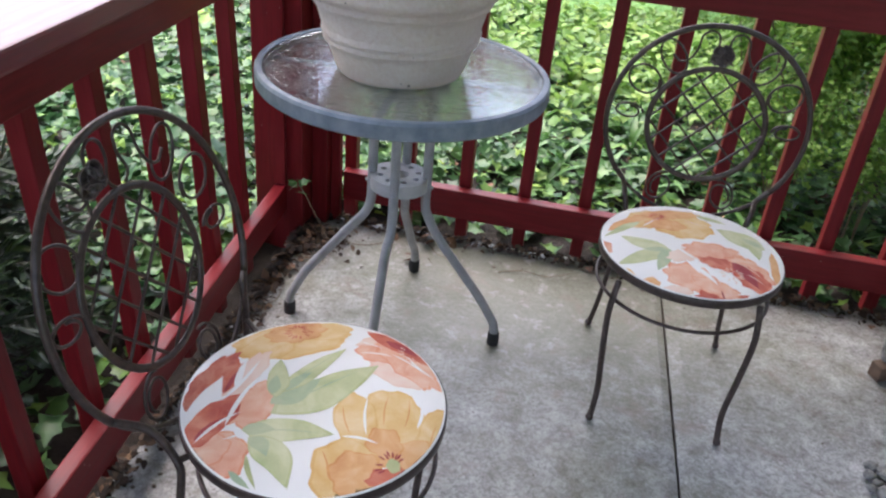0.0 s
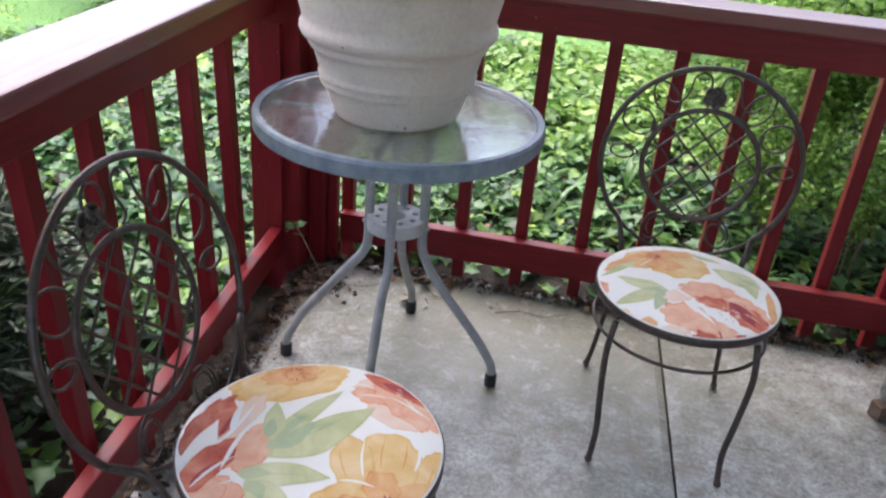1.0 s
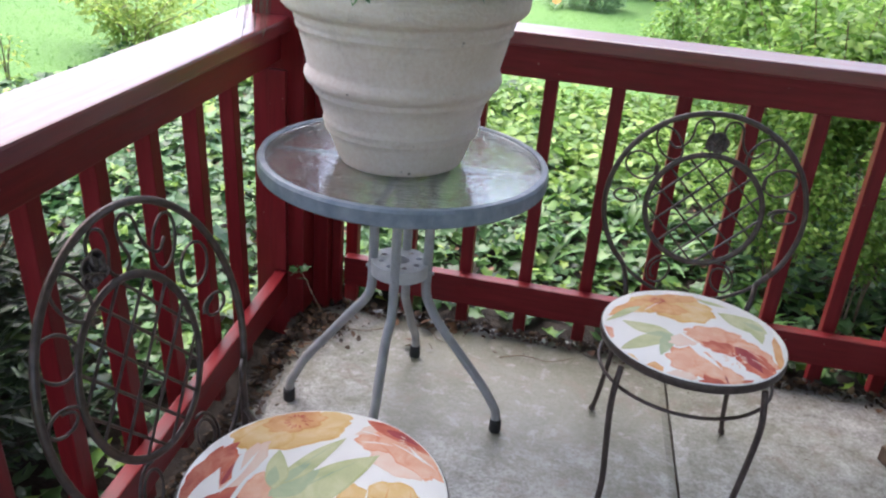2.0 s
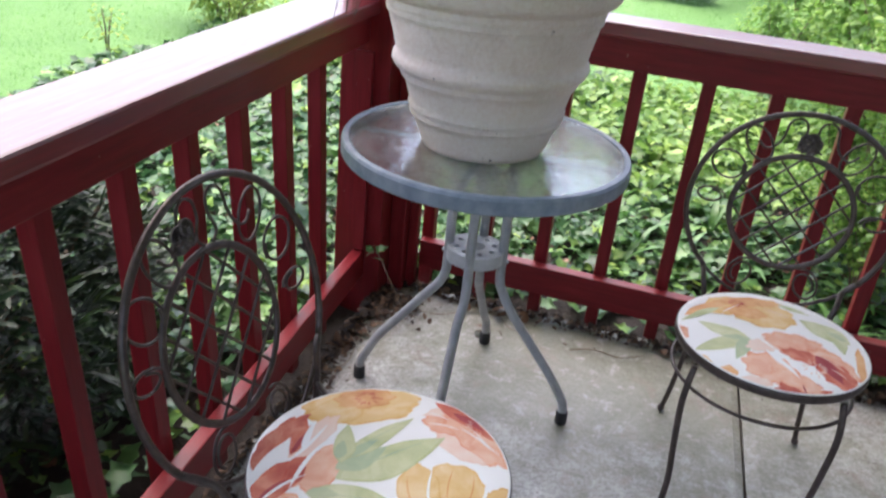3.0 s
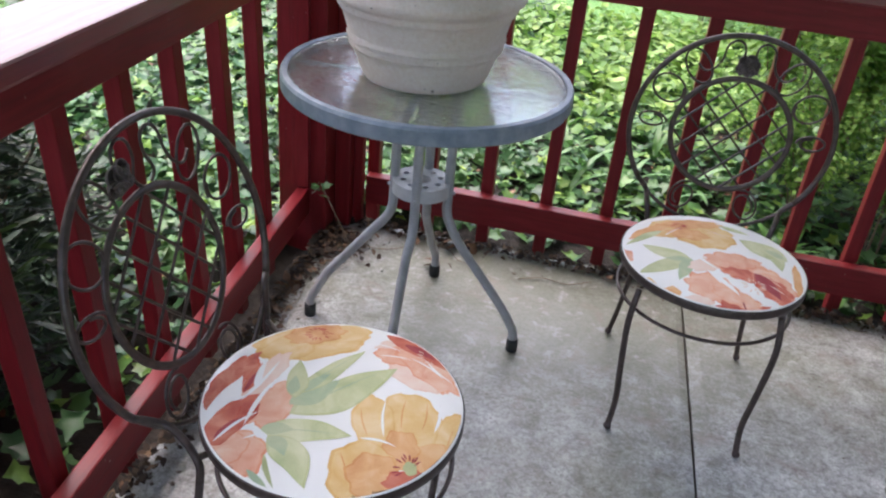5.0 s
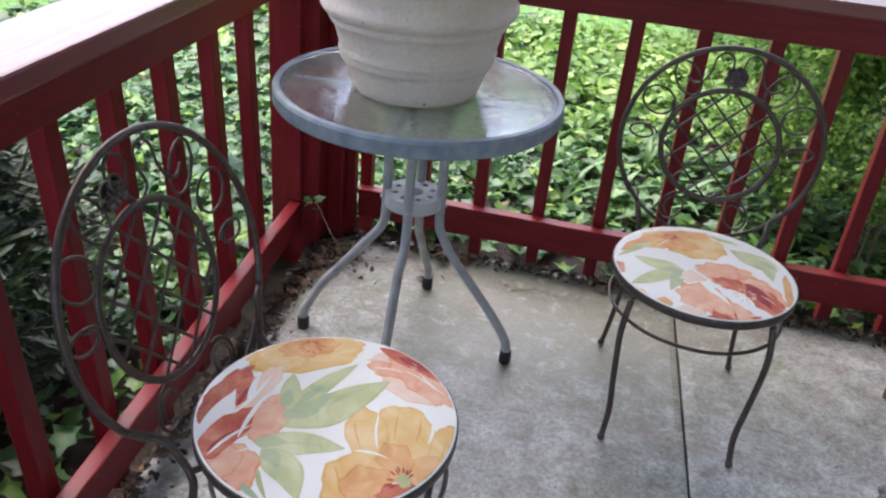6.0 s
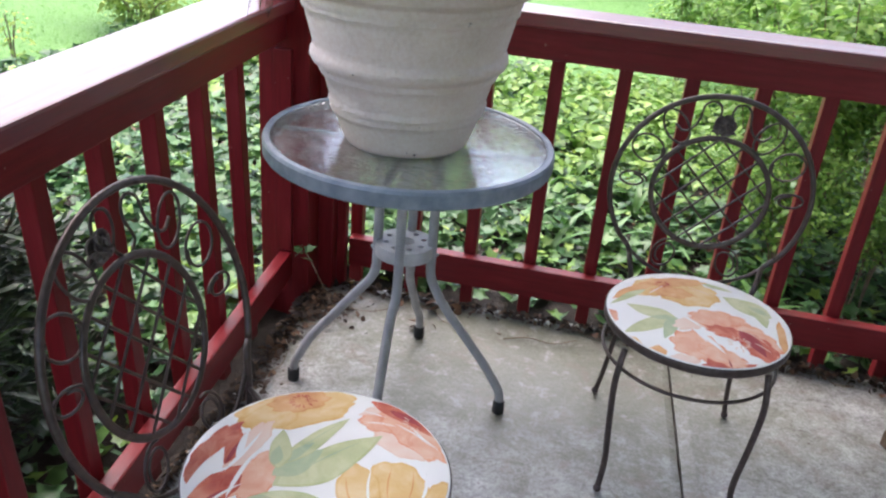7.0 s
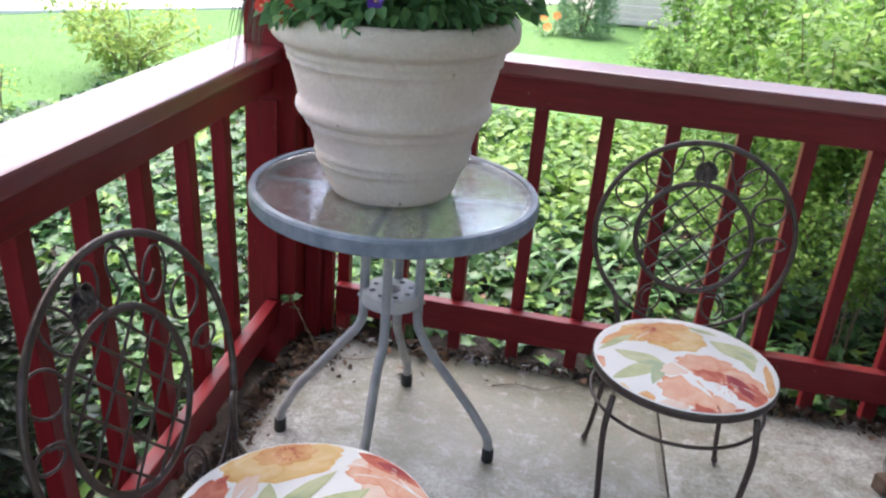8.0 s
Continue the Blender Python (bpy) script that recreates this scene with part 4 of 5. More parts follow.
leaf_sprays = [
    (LO(-0.067, 0.048, 0.093, -0.075, 0.034, -0.006), INK_GREEN, LEAF),
    (LO(-0.047, 0.056, 0.031, 0.003, 0.02, -0.004), INK_TEAL, LEAF),
    (LO(-0.024, 0.055, 0.119, -0.012, 0.017, 0.0), INK_GREEN, LEAF),
    (LO(-0.019, 0.054, 0.042, 0.021, 0.009, 0.0), INK_TEAL, LEAF),
    (LO(-0.032, 0.053, 0.058, 0.080, 0.018, 0.0), INK_GREEN, LEAF),
    (LO(-0.025, 0.061, 0.018, 0.071, 0.01, 0.0), INK_TEAL, LEAF),
    (LO(-0.108, 0.075, -0.080, -0.056, 0.024, 0.004), INK_GREEN, LEAF),
    (LO(-0.106, 0.076, -0.095, 0.028, 0.012, 0.002), INK_TEAL, LEAF),
    (LO(-0.116, 0.061, -0.186, -0.024, 0.024, 0.012), INK_GREEN, LEAF),
    (LO(-0.118, 0.059, -0.144, 0.023, 0.012, 0.006), INK_TEAL, LEAF),
    (LO(-0.178, 0.065, -0.201, 0.023, 0.005, 0), INK_TEAL, "stem_print"),
    (LO(-0.148, 0.052, -0.197, 0.017, 0.004, -0.003), INK_GREEN, "stem_print"),
]
leaf_veins = [
    (LO(-0.050, 0.037, 0.070, -0.051, 0.0012, 0.002), INK_TEAL, "vein_print"),
    (LO(0.001, 0.048, 0.095, 0.001, 0.001, 0), INK_TEAL, "vein_print"),
    (LO(-0.103, 0.059, -0.084, -0.034, 0.001, 0.002), INK_TEAL, "vein_print"),
]
prints_one = rear_bloom + coral_bloom + coral_gaps + golden_bloom + golden_veins + brick_bloom + brick_gaps + leaf_sprays + leaf_veins
eyes_one = [(-0.105, -0.152, 0.028, INK_MAROON, True), (0.148, 0.083, 0.024, INK_RED, False), (0.154, -0.113, 0.022, INK_PINK, False)]
yellow_bloom = [
    (PO(-0.026, 0.082, 0.076, 0.070, -17, 0.06, 9, 1), INK_YELLOW, FLOWER),
    (PO(-0.105, 0.086, 0.056, 0.042, -113, 0.06, 7, 2), INK_YELLOW, FLOWER),
    (PO(-0.052, 0.128, 0.079, 0.027, -158, 0.09, 8, 3), INK_ORANGE, FLOWER),
    (PO(-0.144, 0.062, 0.061, 0.018, -133, 0.07, 5, 1), INK_ORANGE, FLOWER),
    (PO(-0.059, 0.067, 0.046, 0.028, -179, 0.09, 6, 2), INK_ORANGE, FLOWER),
    (LO(-0.111, 0.041, -0.072, 0.099, 0.0014, 0.002), COTTON, "white_gap_print"),
    (LO(-0.039, 0.092, 0.005, 0.053, 0.0012, 0.002), INK_ORANGE, "vein_print"),
    (LO(-0.052, 0.092, -0.041, 0.027, 0.0012, 0.002), INK_ORANGE, "vein_print"),
    (LO(-0.022, 0.110, 0.038, 0.077, 0.0014, 0.002), INK_PINK, "vein_print"),
]
edge_leaves = [
    (LO(0.165, 0.040, 0.058, 0.088, 0.04, 0.0), INK_GREEN, LEAF),
    (LO(0.129, 0.093, 0.146, -0.018, 0.02, 0.0), INK_GREEN, LEAF),
    (LO(0.158, 0.048, 0.114, 0.068, 0.014, 0.0), INK_TEAL, LEAF),
    (LO(0.016, 0.148, 0.087, 0.130, 0.012, 0.0), INK_GREEN, LEAF),
    (LO(-0.051, -0.053, -0.159, -0.011, 0.022, 0.006), INK_GREEN, LEAF),
    (LO(-0.055, -0.064, -0.163, -0.125, 0.022, -0.004), INK_GREEN, LEAF),
    (LO(-0.052, -0.048, -0.077, -0.136, 0.016, 0.0), INK_TEAL, LEAF),
    (LO(-0.052, -0.053, -0.110, -0.060, 0.01, 0.0), INK_TEAL, LEAF),
    (LO(-0.118, 0.066, -0.195, -0.014, 0.012, 0.0), INK_GREEN, LEAF),
]
edge_blooms = [
    (PO(-0.192, -0.061, 0.027, 0.016, 103, 0.1, 5, 1), INK_CORAL, FLOWER),
    (PO(-0.143, -0.160, 0.034, 0.019, 136, 0.08, 5, 2), INK_YELLOW, FLOWER),
    (PO(-0.091, -0.180, 0.019, 0.020, 174, 0.08, 5, 3), INK_ORANGE, FLOWER),
]
red_bloom_petals = [
    (PO(-0.018, -0.060, 0.047, 0.024, -142, 0.09, 8, 3), INK_PINK, FLOWER),
    (PO(0.044, -0.032, 0.067, 0.042, 0, 0.09, 9, 1), INK_CORAL, FLOWER),
    (PO(-0.009, -0.143, 0.057, 0.045, 157, 0.1, 9, 5), INK_CORAL, FLOWER),
    (PO(-0.034, -0.190, 0.029, 0.013, 179, 0.08, 6, 2), INK_PINK, FLOWER),
    (PO(0.119, -0.076, 0.059, 0.041, -45, 0.1, 9, 2), INK_CORAL, FLOWER),
    (PO(0.122, -0.103, 0.046, 0.035, -47, 0.1, 8, 0), INK_RED, FLOWER),
    (PO(0.057, -0.185, 0.056, 0.025, -164, 0.1, 9, 2), INK_RED, FLOWER),
    (PO(0.042, -0.162, 0.053, 0.024, 164, 0.1, 8, 4), INK_CORAL, FLOWER),
    (PO(0.059, -0.075, 0.048, 0.023, 173, 0.12, 9, 4), INK_RED, FLOWER),
    (LO(0.082, -0.057, 0.134, -0.130, 0.018, 0.002), INK_MAROON, FLOWER),
]
red_bloom_gaps = [
    (LO(-0.013, -0.090, 0.048, -0.153, 0.007, 0.002), COTTON, "white_gap_print"),
    (LO(0.022, -0.094, 0.113, -0.160, 0.013, -0.004), COTTON, "white_gap_print"),
    (LO(-0.046, -0.025, 0.005, -0.076, 0.004, 0), COTTON, "white_gap_print"),
    (LO(-0.019, -0.080, 0.011, -0.128, 0.003, 0), COTTON, "white_gap_print"),
    (LO(0.087, -0.168, 0.155, -0.145, 0.004, 0.004), COTTON, "white_gap_print"),
    (LO(0.059, -0.087, 0.098, -0.107, 0.002, 0), INK_RED, "vein_print"),
    (LO(0.091, -0.051, 0.143, -0.091, 0.0016, 0.003), INK_PINK, "vein_print"),
    (LO(0.111, -0.091, 0.148, -0.112, 0.0018, 0.002), INK_PINK, "vein_print"),
    (LO(0.053, -0.169, 0.062, -0.201, 0.002, 0), INK_MAROON, "vein_print"),
]
edge_petal = [
    (PO(0.178, -0.035, 0.066, 0.010, -91, 0.07, 6, 2), INK_ORANGE, FLOWER),
]
prints_two = yellow_bloom + edge_leaves + edge_blooms + red_bloom_petals + red_bloom_gaps + edge_petal
eyes_two = [(0.083, -0.106, 0.026, INK_PINK, False), (-0.076, 0.106, 0.018, INK_RED, False)]
LEGS_ONE = {-1: [(-0.168, 0.250, 0.006), (-0.163, 0.240, 0.05), (-0.152, 0.190, 0.20), (-0.147, 0.168, 0.34), (-0.1446, 0.172, 0.388), (-0.119, 0.226, 0.41)],
            1: [(0.195, 0.250, 0.006), (0.196, 0.240, 0.06), (0.207, 0.217, 0.25), (0.215, 0.218, 0.388), (0.219, 0.222, 0.46)]}
iron_chair(pose(0.360, 0.733, 0, 0, 0, 90.5), "brown iron chair with round floral cushion, beside the side railing", prints_one, eyes_one, 0, (0.0, 0.0), (0.026, 0.015), 1.045, 0.2345, 0.588, (0.0193, 0.289), 14.9, -6.7, (0.0270, -0.004), LEGS_ONE, 1.045, (-0.046, 0.171), 1.15)
iron_chair(pose(0.966, 1.474, 0, 0, 0, 0.5), "brown iron chair with round floral cushion, by the rear railing", prints_two, eyes_two, 0, (0.0, 0.0))


# ---- planting beyond the rails ----
def soil_z(x, y):
    return np.array([ground_height(a, b) for a, b in zip(x, y)])


def in_bed(x, y):
    """True over the ivy bed: outside the slab and the rails, up to the lawn's uneven edge."""
    wob = 0.35 * np.sin(1.7 * x + 0.6) + 0.2 * np.sin(3.9 * y + x)
    outside = (x < -0.25) | (y > 2.15)
    return outside & (x > -2.6 + wob * 0.6) & (y < 4.75 + wob)


def ivy_bed(count, x0, x1, y0, y1, low, high, size):
    x, y = rng.uniform(x0, x1, count), rng.uniform(y0, y1, count)
    keep = in_bed(x, y)
    clump = np.array([noise.noise((a * 2.3, b * 2.3, 3)) for a, b in zip(x, y)])
    keep &= clump + rng.uniform(-0.2, 0.6, count) > -0.15
    keep &= (x < -0.85) | (y > 1.35) | (rng.uniform(0, 1, count) < 0.3)
    x, y, clump = x[keep], y[keep], clump[keep]
    n = len(x)
    z = soil_z(x, y) + low + (high - low) * rng.uniform(0, 1, n) * (0.7 + 0.6 * clump)
    return scatter("ivy", "ivy", np.stack([x, y, z], 1), rng.uniform(0, 2 * np.pi, n), rng.normal(0.05, 0.38, n), rng.normal(0, 0.38, n), size * rng.uniform(0.6, 1.35, n), IVY)


def stuff(name, me, label, category):
    return tagged(new(name, me), label, category, "", "stuff")


stuff("ivy", ivy_bed(27000, -2.8, 0.2, -1.6, 5.2, 0.01, 0.12, 0.060), "dense glossy green ivy covering the bed", "ivy")
stuff("ivy", ivy_bed(12500, -0.3, 3.3, 2.1, 5.0, 0.01, 0.11, 0.054), "dense glossy green ivy behind the railing", "ivy")


def litter(count):
    """Dead leaves and bits lying in the bed."""
    x, y = rng.uniform(-2.5, 3.5, count), rng.uniform(-0.5, 4.6, count)
    keep = in_bed(x, y)
    x, y = x[keep], y[keep]
    n = len(x)
    return scatter("leaf_litter", "oval", np.stack([x, y, soil_z(x, y) + rng.uniform(0.005, 0.06, n)], 1), rng.uniform(0, 6.28, n), rng.normal(0, 0.4, n), rng.normal(0, 0.6, n), rng.uniform(0.02, 0.05, n), DEAD_LEAF)


def weed_patch(count):
    """Light broad-leaved weeds between the ivy and the lawn."""
    x, y = rng.uniform(-2.2, 1.6, count), rng.uniform(3.0, 5.0, count)
    keep = rng.uniform(0, 1, count) < np.clip((y - 3.30 + 0.35 * np.sin(2.3 * x)) / 0.9, 0, 1)
    keep &= (x > -0.7) | (y > 4.2)
    x, y = x[keep], y[keep]
    n = len(x)
    z = soil_z(x, y) + rng.uniform(0.03, 0.17, n)
    return scatter("weed_patch", "oval", np.stack([x, y, z], 1), rng.uniform(0, 6.28, n), rng.normal(0.15, 0.4, n), rng.normal(0, 0.4, n), rng.uniform(0.035, 0.085, n), PALE_WEED)


stuff("weed_patch", weed_patch(11000), "low light green weeds between ivy and lawn", "weeds")
stuff("leaf_litter", litter(2600), "dry brown leaf litter between the ivy", "leaf litter")


def lawn(count):
    x, y = rng.uniform(-9, 4, count), rng.uniform(1.5, 11, count)
    d = np.hypot(x, y)
    wob = 0.35 * np.sin(1.7 * x + 0.6) + 0.2 * np.sin(3.9 * y + x)
    keep = ((x < -2.45 + wob * 0.6) | (y > 4.5 + wob)) & (rng.uniform(0, 1, count) < 5.0 / d) & (y - 8.5 < 1.06 * (x + 3.1) - 0.15)
    x, y = x[keep], y[keep]
    n = len(x)
    return scatter("lawn", "strap", np.stack([x, y, soil_z(x, y)], 1), rng.uniform(0, 6.28, n), rng.uniform(0.5, 1.4, n), rng.normal(0, 0.3, n), rng.uniform(0.010, 0.024, n), GRASS)


stuff("lawn_grass", lawn(110000), "soft bright green lawn grass", "grass")


def strap_leaf(length, wide, arch):
    """A long pointed leaf that rises and arches over, folded on its midrib."""
    bm = bmesh.new()
    rows = []
    for k in range(8):
        t = k / 7
        w = wide * (math.sin(math.pi * min(1, 0.12 + 0.88 * t)) ** 0.8) * (1 - 0.25 * t)
        y, z = length * (0.55 * t + 0.35 * t * t), length * (0.75 * t - arch * t * t)
        rows.append([bm.verts.new((x, y, z + up)) for x, up in ((-w, 0.3 * w), (0, 0), (w, 0.3 * w))])
    for a, b in zip(rows, rows[1:]):
        for i in range(2):
            bm.faces.new((a[i], a[i + 1], b[i + 1], b[i]))
    return finish(bm, "leaf", WEED, True)


strap_leaves = [strap_leaf(0.19, 0.014, 0.55), strap_leaf(0.16, 0.016, 0.75), strap_leaf(0.22, 0.013, 0.40)]
weed_at = [(0.58, 2.62), (0.66, 2.95), (0.78, 2.72), (0.50, 3.2), (0.74, 3.35), (0.88, 3.05), (1.02, 2.80), (0.36, 3.55), (0.62, 3.8), (0.9, 3.7), (0.16, 3.9), (0.42, 4.3), (0.8, 4.3), (-0.1, 4.4), (1.1, 4.1), (-1.9, 3.9), (0.1, 4.75), (0.6, 4.8), (0.95, 3.4), (0.45, 2.75), (1.15, 3.2), (0.60, 2.80), (0.70, 3.12), (0.52, 2.98), (0.84, 3.22), (0.64, 3.45), (0.92, 2.62), (0.30, 3.1), (0.76, 3.6), (0.5, 3.9), (0.3, 4.2), (1.30, 2.38), (1.62, 2.46), (1.42, 2.66), (1.95, 2.40), (2.2, 2.55)]
for k, (x, y) in enumerate(weed_at):
    w = thing("weed", pose(x, y, ground_height(x, y) + 0.01, 0, 0, 47 * k), "light green strap-leaved weed growing in the ivy", "weed", "strap-leaved weeds")
    for i in range(9 + k % 5):
        b = part("leaf", strap_leaves[(i + k) % 3], WEED, w)
        b.matrix_basis = pose(0, 0, 0, rng.uniform(-18, 22), 0, 137.5 * i + rng.uniform(-15, 15)) @ Matrix.Scale(rng.uniform(0.75, 1.25), 4)


def shrub(name, m, label, group, stems, height, spread, leaves, size, leaf_mat, shape="oval", low=0.25, splay=1.0):
    """Thin upright stems with leaves along them."""
    sh = thing(name, m, label, "shrub", group)
    places, heads = [], []
    for k in range(stems):
        a = rng.uniform(0, 6.28)
        top = height * rng.uniform(0.7, 1.1)
        lean_out = spread * rng.uniform(0.2, 1.0) * splay
        line = smooth_line([(0.12 * spread * math.cos(a), 0.12 * spread * math.sin(a), -0.03), (0.25 * lean_out * math.cos(a), 0.25 * lean_out * math.sin(a), 0.4 * top),
                            (0.65 * lean_out * math.cos(a + 0.2), 0.65 * lean_out * math.sin(a + 0.2), 0.75 * top), (lean_out * math.cos(a + 0.1), lean_out * math.sin(a + 0.1), top)], 5)
        part("stem", tube(line, 0.0055, 5, taper=0.35), BARK, sh)
        for _ in range(leaves // stems):
            t = low + (1 - low) * rng.uniform(0, 1) ** 0.8
            q = line[min(int(t * (len(line) - 1)), len(line) - 1)]
            b = rng.uniform(0, 6.28)
            r = rng.uniform(0.01, 0.16) * (1.2 - 0.5 * t)
            places.append((q.x + r * math.cos(b), q.y + r * math.sin(b), q.z + rng.normal(0, 0.04)))
            heads.append(b - math.pi / 2)
    n = len(places)
    me = scatter("crown", shape, np.array(places), np.array(heads) + rng.normal(0, 0.4, n), rng.normal(-0.1, 0.4, n), rng.normal(0, 0.4, n), size * rng.uniform(0.6, 1.3, n), leaf_mat)
    part("crown", me, leaf_mat, sh)
    return sh


def at_ground(x, y, turn=0, grow=1.0):
    return pose(x, y, ground_height(x, y), 0, 0, turn) @ Matrix.Scale(grow, 4)


bases = [shrub("undergrowth_shrub", at_ground(x, y), "leafy light green undergrowth shrub with thin brown stems", "undergrowth shrubs", 9, h, 0.36, 2100, 0.038, SHRUB, "oval", 0.48)
         for x, y, h in ((1.55, 3.35, 0.95), (2.05, 3.10, 1.05), (1.62, 4.15, 0.85), (2.6, 3.5, 1.15))]
more = [(1.45, 2.85), (1.85, 2.75), (2.3, 2.8), (2.75, 2.75), (1.52, 3.10), (1.95, 3.75), (2.3, 3.9), (1.5, 4.6), (2.0, 4.7), (2.7, 4.4), (1.1, 5.0), (1.75, 5.4), (2.4, 5.5), (3.2, 5.0), (1.3, 6.0), (2.1, 6.3), (3.0, 6.4), (1.6, 7.1), (2.6, 7.4), (3.6, 7.2), (3.3, 4.0), (2.3, 8.4), (3.4, 8.6), (3.1, 3.0), (4.0, 6.0)]
for k, (x, y) in enumerate(((2.4, 2.5), (2.9, 2.6), (1.38, 2.62), (1.62, 2.5), (1.25, 2.95), (1.32, 3.3))):
    copy_thing(bases[k % 4], at_ground(x, y, 53 * k, 0.45 + 0.22 * ((k * 3) % 4) / 3))
for k, (x, y) in enumerate(more):
    copy_thing(bases[k % 4], at_ground(x, y, 71 * k, 0.85 + 0.3 * ((k * 7) % 5) / 4))

shrub("yellow_shrub", at_ground(-2.46, 4.95), "open yellow-green shrub with arching twigs on the lawn", "", 15, 0.52, 1.05, 2300, 0.042, YELLOW_SHRUB, "oval", 0.16)
shrub("lawn_seedling", at_ground(-2.62, 3.85), "small yellow-green seedling at the lawn's edge", "", 5, 0.30, 0.10, 90, 0.035, YELLOW_SHRUB, "oval", 0.1)


def evergreen(m, label, count, rx, ry, height, name="evergreen_bush", mat=YEW):
    """A dense dark bush of short needles on hidden limbs."""
    sh = thing(name, m, label, "bush")
    a, u = rng.uniform(0, 6.28, count), rng.uniform(0, 1, count)
    r = np.sqrt(rng.uniform(0.25, 1, count)) * np.sqrt(1 - u ** 2.2) * (1 + 0.15 * np.sin(5 * a + 6 * u))
    p = np.stack([rx * r * np.cos(a), ry * r * np.sin(a), height * u + 0.02], 1)
    part("crown", scatter("crown", "needle", p, a - np.pi / 2 + rng.normal(0, 0.6, count), rng.normal(0.3, 0.4, count), rng.normal(0, 0.5, count), rng.uniform(0.035, 0.08, count), mat), mat, sh)
    for k in range(7):
        b = 0.9 * k
        line = smooth_line([(0, 0, -0.04), (0.3 * rx * math.cos(b), 0.3 * ry * math.sin(b), 0.35 * height), (0.7 * rx * math.cos(b), 0.7 * ry * math.sin(b), 0.75 * height)], 4)
        part("limb", tube(line, 0.012, 6, taper=0.4), BARK, sh)
    return sh


evergreen(at_ground(-0.86, 1.12), "dark evergreen bush beside the side railing", 9000, 0.42, 0.50, 0.62)
evergreen(at_ground(-0.72, 0.34), "dark evergreen bush close to the side railing", 9000, 0.44, 0.50, 0.85)

# ---- lawn's far side ----
drive = box(0, 14, 0, 5, -0.05, 0.0, 0.01)
tagged(part("driveway", drive, PAVING), "pale concrete driveway beyond the lawn", "driveway", "", "structure").matrix_basis = pose(-9.0, 2.3, -0.03, 0, 0, 46.5)

evergreen(at_ground(0.40, 9.2), "soft rounded blue-green shrub by the shed", 7000, 0.30, 0.30, 0.95, "feathery_shrub", BLUE_SHRUB)
for k, (x, y) in enumerate(((0.10, 9.0), (-0.05, 9.15), (0.02, 8.85))):
    lily = thing("orange_lily", at_ground(x, y), "orange lily in bloom on the lawn's far edge", "flower", "orange lilies")
    part("stalk", tube([Vector((0, 0, -0.02)), Vector((0.02, 0, 0.20 - 0.05 * k))], 0.006, 5), WEED, lily)
    for i in range(7):
        part("leaf", strap_leaves[i % 3], WEED, lily).matrix_basis = pose(0, 0, 0, 0, 0, 137.5 * i)
    bloom((0.02, 0, 0.20 - 0.05 * k), (0.1, -1, 0.5), 0.05, ORANGE_PETAL, 6, "orange_bloom", lily)

shed = thing("garden_shed", pose(0.55, 10.2, -0.05, 0, 0, 12), "beige shed clad in narrow horizontal boards", "shed")
part("shed_wall", box(0, 4.2, 0.02, 2.2, 0, 2.3, 0), SIDING, shed)
board = finish(box(-0.03, 4.23, -0.02, 0.018, 0.0, 0.072, 0.006), "board", SIDING)
for k in range(30):
    b = part("board", board, SIDING, shed)
    b.matrix_basis = pose(0, 0, 0.02 + 0.076 * k, 7, 0, 0)
roof = bmesh.new()
for y, z in ((-0.2, 2.28), (1.1, 3.0), (2.4, 2.28)):
    for x in (-0.2, 4.4):
        for d in (0, 0.06):
            roof.verts.new((x, y, z + d))
bmesh.ops.convex_hull(roof, input=roof.verts)
part("shed_roof", roof, PLANK, shed)

# ---- clutter on the slab ----
curled = [scatter("dry_leaf", "oval", np.zeros((1, 3)), np.zeros(1), np.array([t]), np.array([r]), np.array([s]), DEAD_LEAF) for t, r, s in ((0.25, 0.7, 0.060), (0.5, -0.6, 0.05), (0.2, 1.1, 0.045))]
for k in range(46):
    if k < 20:
        x, y = -0.115 + abs(rng.normal(0, 0.05)), rng.uniform(0.75, 1.95)
    elif k < 32:
        x, y = rng.uniform(-0.1, 0.5), rng.uniform(1.82, 2.02)
    else:
        x, y = rng.uniform(0.2, 1.7), 2.03 - abs(rng.normal(0, 0.03))
    lf = part("dry_leaf", curled[k % 3], DEAD_LEAF)
    lf.matrix_basis = pose(x, y, 0.008, rng.uniform(-20, 20), rng.uniform(-25, 25), rng.uniform(0, 360)) @ Matrix.Scale(rng.uniform(0.4, 0.95), 4)
    tagged(lf, "curled dry brown leaf on the slab's edge", "leaf", "dry leaves")


def specks(count):
    bm = bmesh.new()
    for k in range(count):
        edge = rng.uniform() < 0.65
        x, y = (rng.uniform(-0.1, 1.9), 2.03 - abs(rng.normal(0, 0.05))) if edge else (rng.uniform(-0.08, 1.7), rng.uniform(0.7, 2.0))
        if k % 4 == 0:
            x, y = -0.1 + abs(rng.normal(0, 0.05)), rng.uniform(0.8, 1.98)
        s = rng.uniform(0.0012, 0.004) * (1.3 if edge else 0.7)
        bmesh.ops.create_icosphere(bm, subdivisions=1, radius=1, matrix=pose(x, y, s * 0.3, 0, 0, rng.uniform(0, 360)) @ Matrix.Diagonal((s * rng.uniform(0.7, 2), s, s * 0.5, 1)))
    return bm


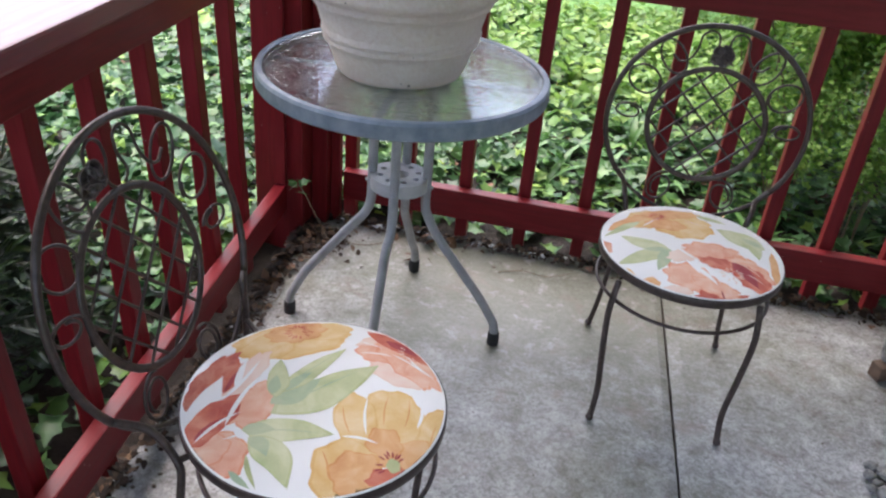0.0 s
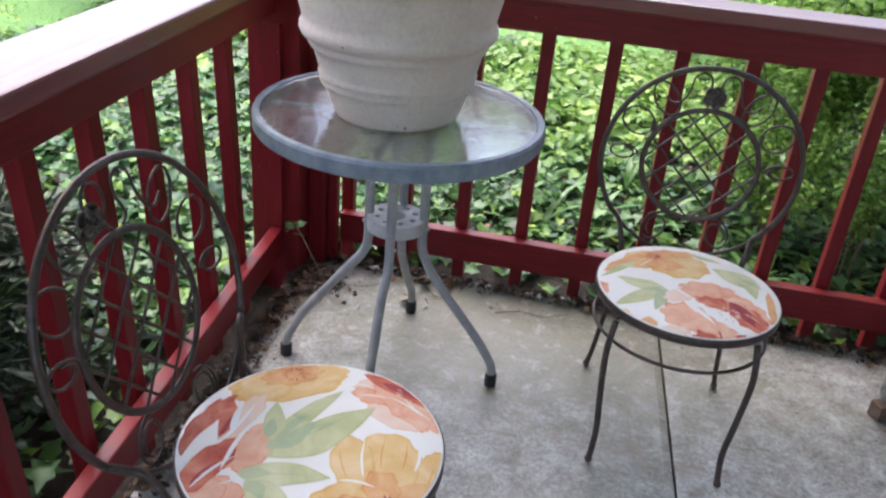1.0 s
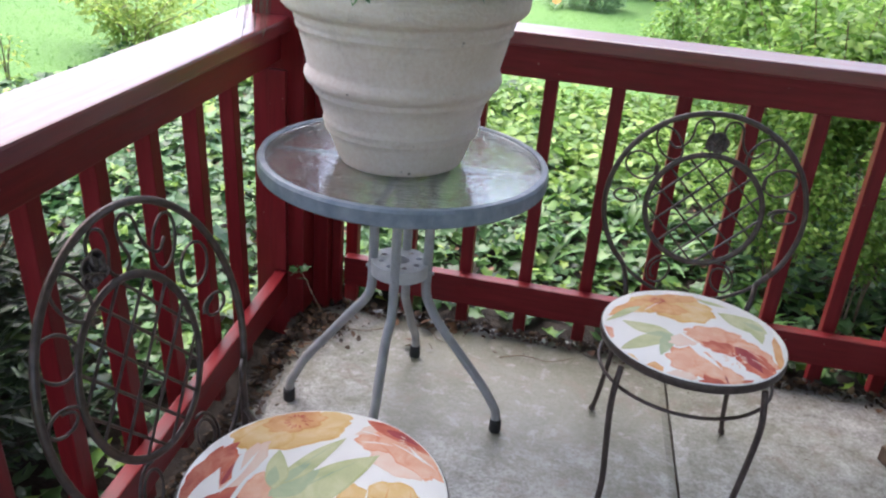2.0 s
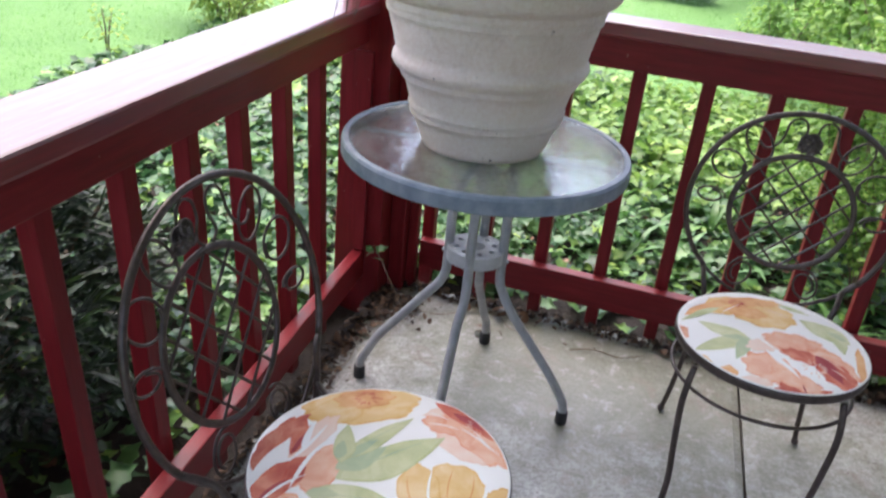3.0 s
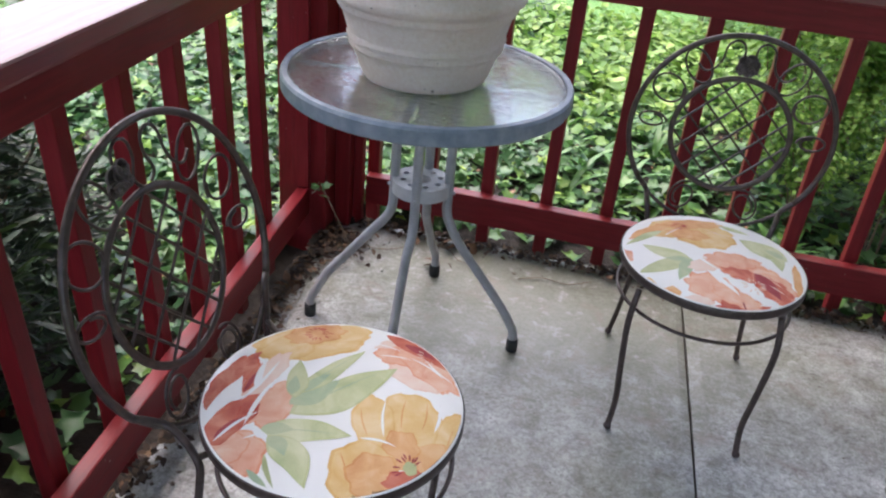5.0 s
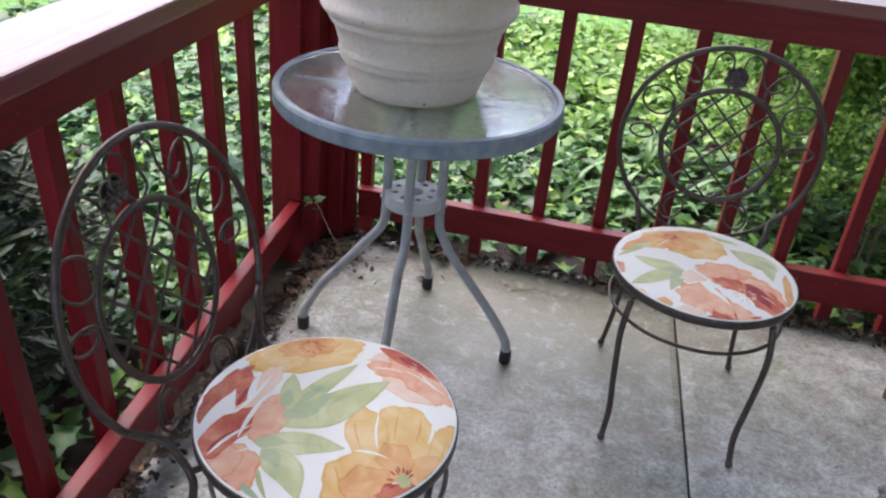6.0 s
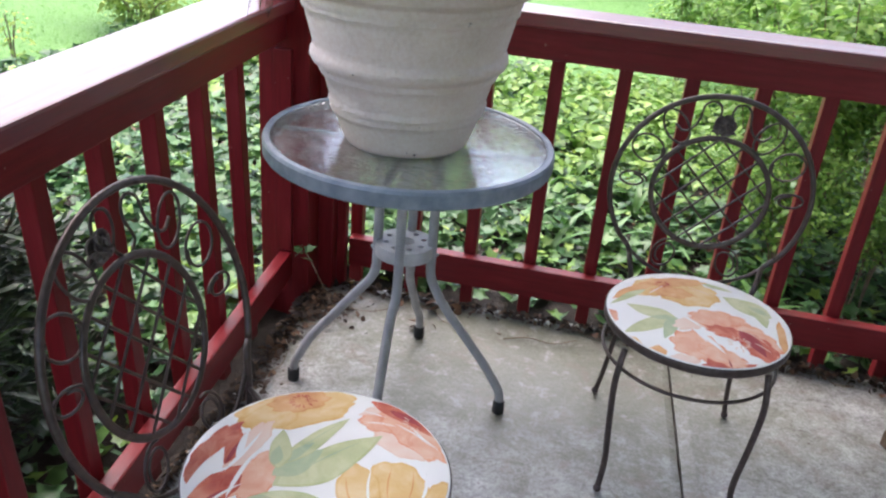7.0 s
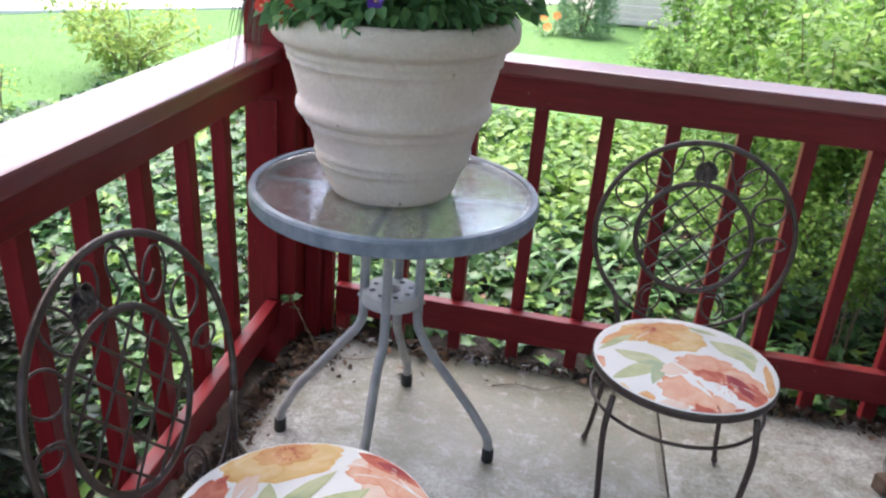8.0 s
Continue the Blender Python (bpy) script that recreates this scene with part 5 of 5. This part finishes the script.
def debris(count):
    """Rotted leaf bits heaped in the corner and along the slab's edges."""
    k = np.arange(count)
    along = rng.uniform(0, 1, count)
    off = np.abs(rng.normal(0, 0.022, count))
    side = k % 5 < 2
    corner = k % 5 == 4
    x = np.where(side, -0.13 + off, -0.10 + 2.2 * along)
    y = np.where(side, 0.2 + 1.8 * along, 2.035 - off)
    a, r = rng.uniform(-0.3, 1.9, count), np.abs(rng.normal(0, 0.08, count))
    x = np.where(corner, -0.12 + r * np.cos(a - 0.4), x)
    y = np.where(corner, 1.93 - r * np.abs(np.sin(a)), y)
    heap = k % 7 == 0
    x = np.where(heap, -0.12 + np.abs(rng.normal(0, 0.03, count)), x)
    y = np.where(heap, rng.uniform(1.25, 1.95, count), y)
    z = np.where((x < -0.118) | (y > 2.04), -0.03, 0.002) + rng.uniform(0, 0.012, count)
    keep = (x > -0.14) & (y < 2.05)
    return scatter("debris", "oval", np.stack([x, y, z], 1)[keep], rng.uniform(0, 6.28, count)[keep], rng.normal(0.1, 0.3, count)[keep], rng.normal(0, 0.5, count)[keep], rng.uniform(0.006, 0.030, count)[keep], ROT)


stuff("debris", debris(4400), "dark rotted leaf bits along the slab's edges", "debris")
stuff("grit", finish(specks(170), "grit", GRIT), "scattered dark grit and crumbs on the concrete", "grit")
for k, (x, y, a, n) in enumerate(((0.05, 1.88, 20, 0.28), (0.75, 1.98, -15, 0.16), (0.62, 1.90, 12, 0.22), (-0.06, 1.5, 80, 0.2), (1.45, 1.99, -40, 0.12), (0.3, 1.93, -30, 0.18))):
    line = smooth_line([(-n / 2, 0, 0.004), (-n / 6, 0.012, 0.007), (n / 6, -0.008, 0.005), (n / 2, 0.01, 0.012)], 4)
    tw = part("twig", tube(line, 0.002, 5, taper=0.5), BARK)
    tw.matrix_basis = pose(x, y, 0, 0, 0, a)
    tagged(tw, "thin dry twig lying on the concrete", "twig", "dry twigs")

vine = thing("vine_seedling", pose(-0.125, 1.885, 0.16), "small trailing vine at the foot of the corner post", "plant")
part("stem", tube(smooth_line([(-0.02, 0.0, -0.01), (0.02, -0.02, 0.02), (0.07, -0.05, -0.03), (0.12, -0.07, -0.10), (0.16, -0.09, -0.145)], 5), 0.0018, 5, taper=0.5), BARK, vine)
vine_leaf = scatter("leaf", "ivy", np.zeros((1, 3)), np.zeros(1), np.array([0.1]), np.array([0.2]), np.array([0.036]), IVY)
for x, y, z, a in ((-0.01, -0.005, 0.005, 20), (0.02, -0.02, 0.025, -60), (0.045, -0.03, 0.0, 120), (0.0, -0.015, 0.03, 200)):
    part("leaf", vine_leaf, IVY, vine).matrix_basis = pose(x, y, z, 20, 10, a)

for k in range(16):
    pebble = bmesh.new()
    bmesh.ops.create_icosphere(pebble, subdivisions=2, radius=0.011 + 0.009 * ((k * 5) % 4) / 3)
    for vert in pebble.verts:
        vert.co *= 1 + 0.25 * noise.noise(vert.co * 90 + Vector((k, 0, 0)))
        vert.co.z *= 0.7
    a = 2.4 * k
    st = part("pebble", pebble, STONE)
    st.matrix_basis = pose(1.492 + 0.015 * math.sqrt(k) * math.cos(a), 1.30 + 0.015 * math.sqrt(k) * math.sin(a), 0.010 + (0.012 if k < 4 else 0.0), 0, 0, 40 * k)
    tagged(st, "small rough grey pebble heaped on the concrete", "pebble", "pebble heap")

box_planter = thing("stone_planter", pose(1.715, 1.70, 0, 0, 0, 28), "low crackled grey stone planter on brown plank feet", "planter")
part("plank_foot", box(-0.15, 0.15, -0.11, -0.07, 0.0, 0.045, 0.004), PLANK, box_planter)
part("plank_foot", box(-0.15, 0.15, 0.07, 0.11, 0.0, 0.045, 0.004), PLANK, box_planter)
body = box(-0.13, 0.13, -0.12, 0.12, 0.045, 0.22, 0.02)
bmesh.ops.subdivide_edges(body, edges=body.edges[:], cuts=3, use_grid_fill=True)
for vert in body.verts:
    vert.co += 0.008 * Vector(noise.noise_vector(vert.co * 30))
part("planter_body", body, STONE, box_planter)
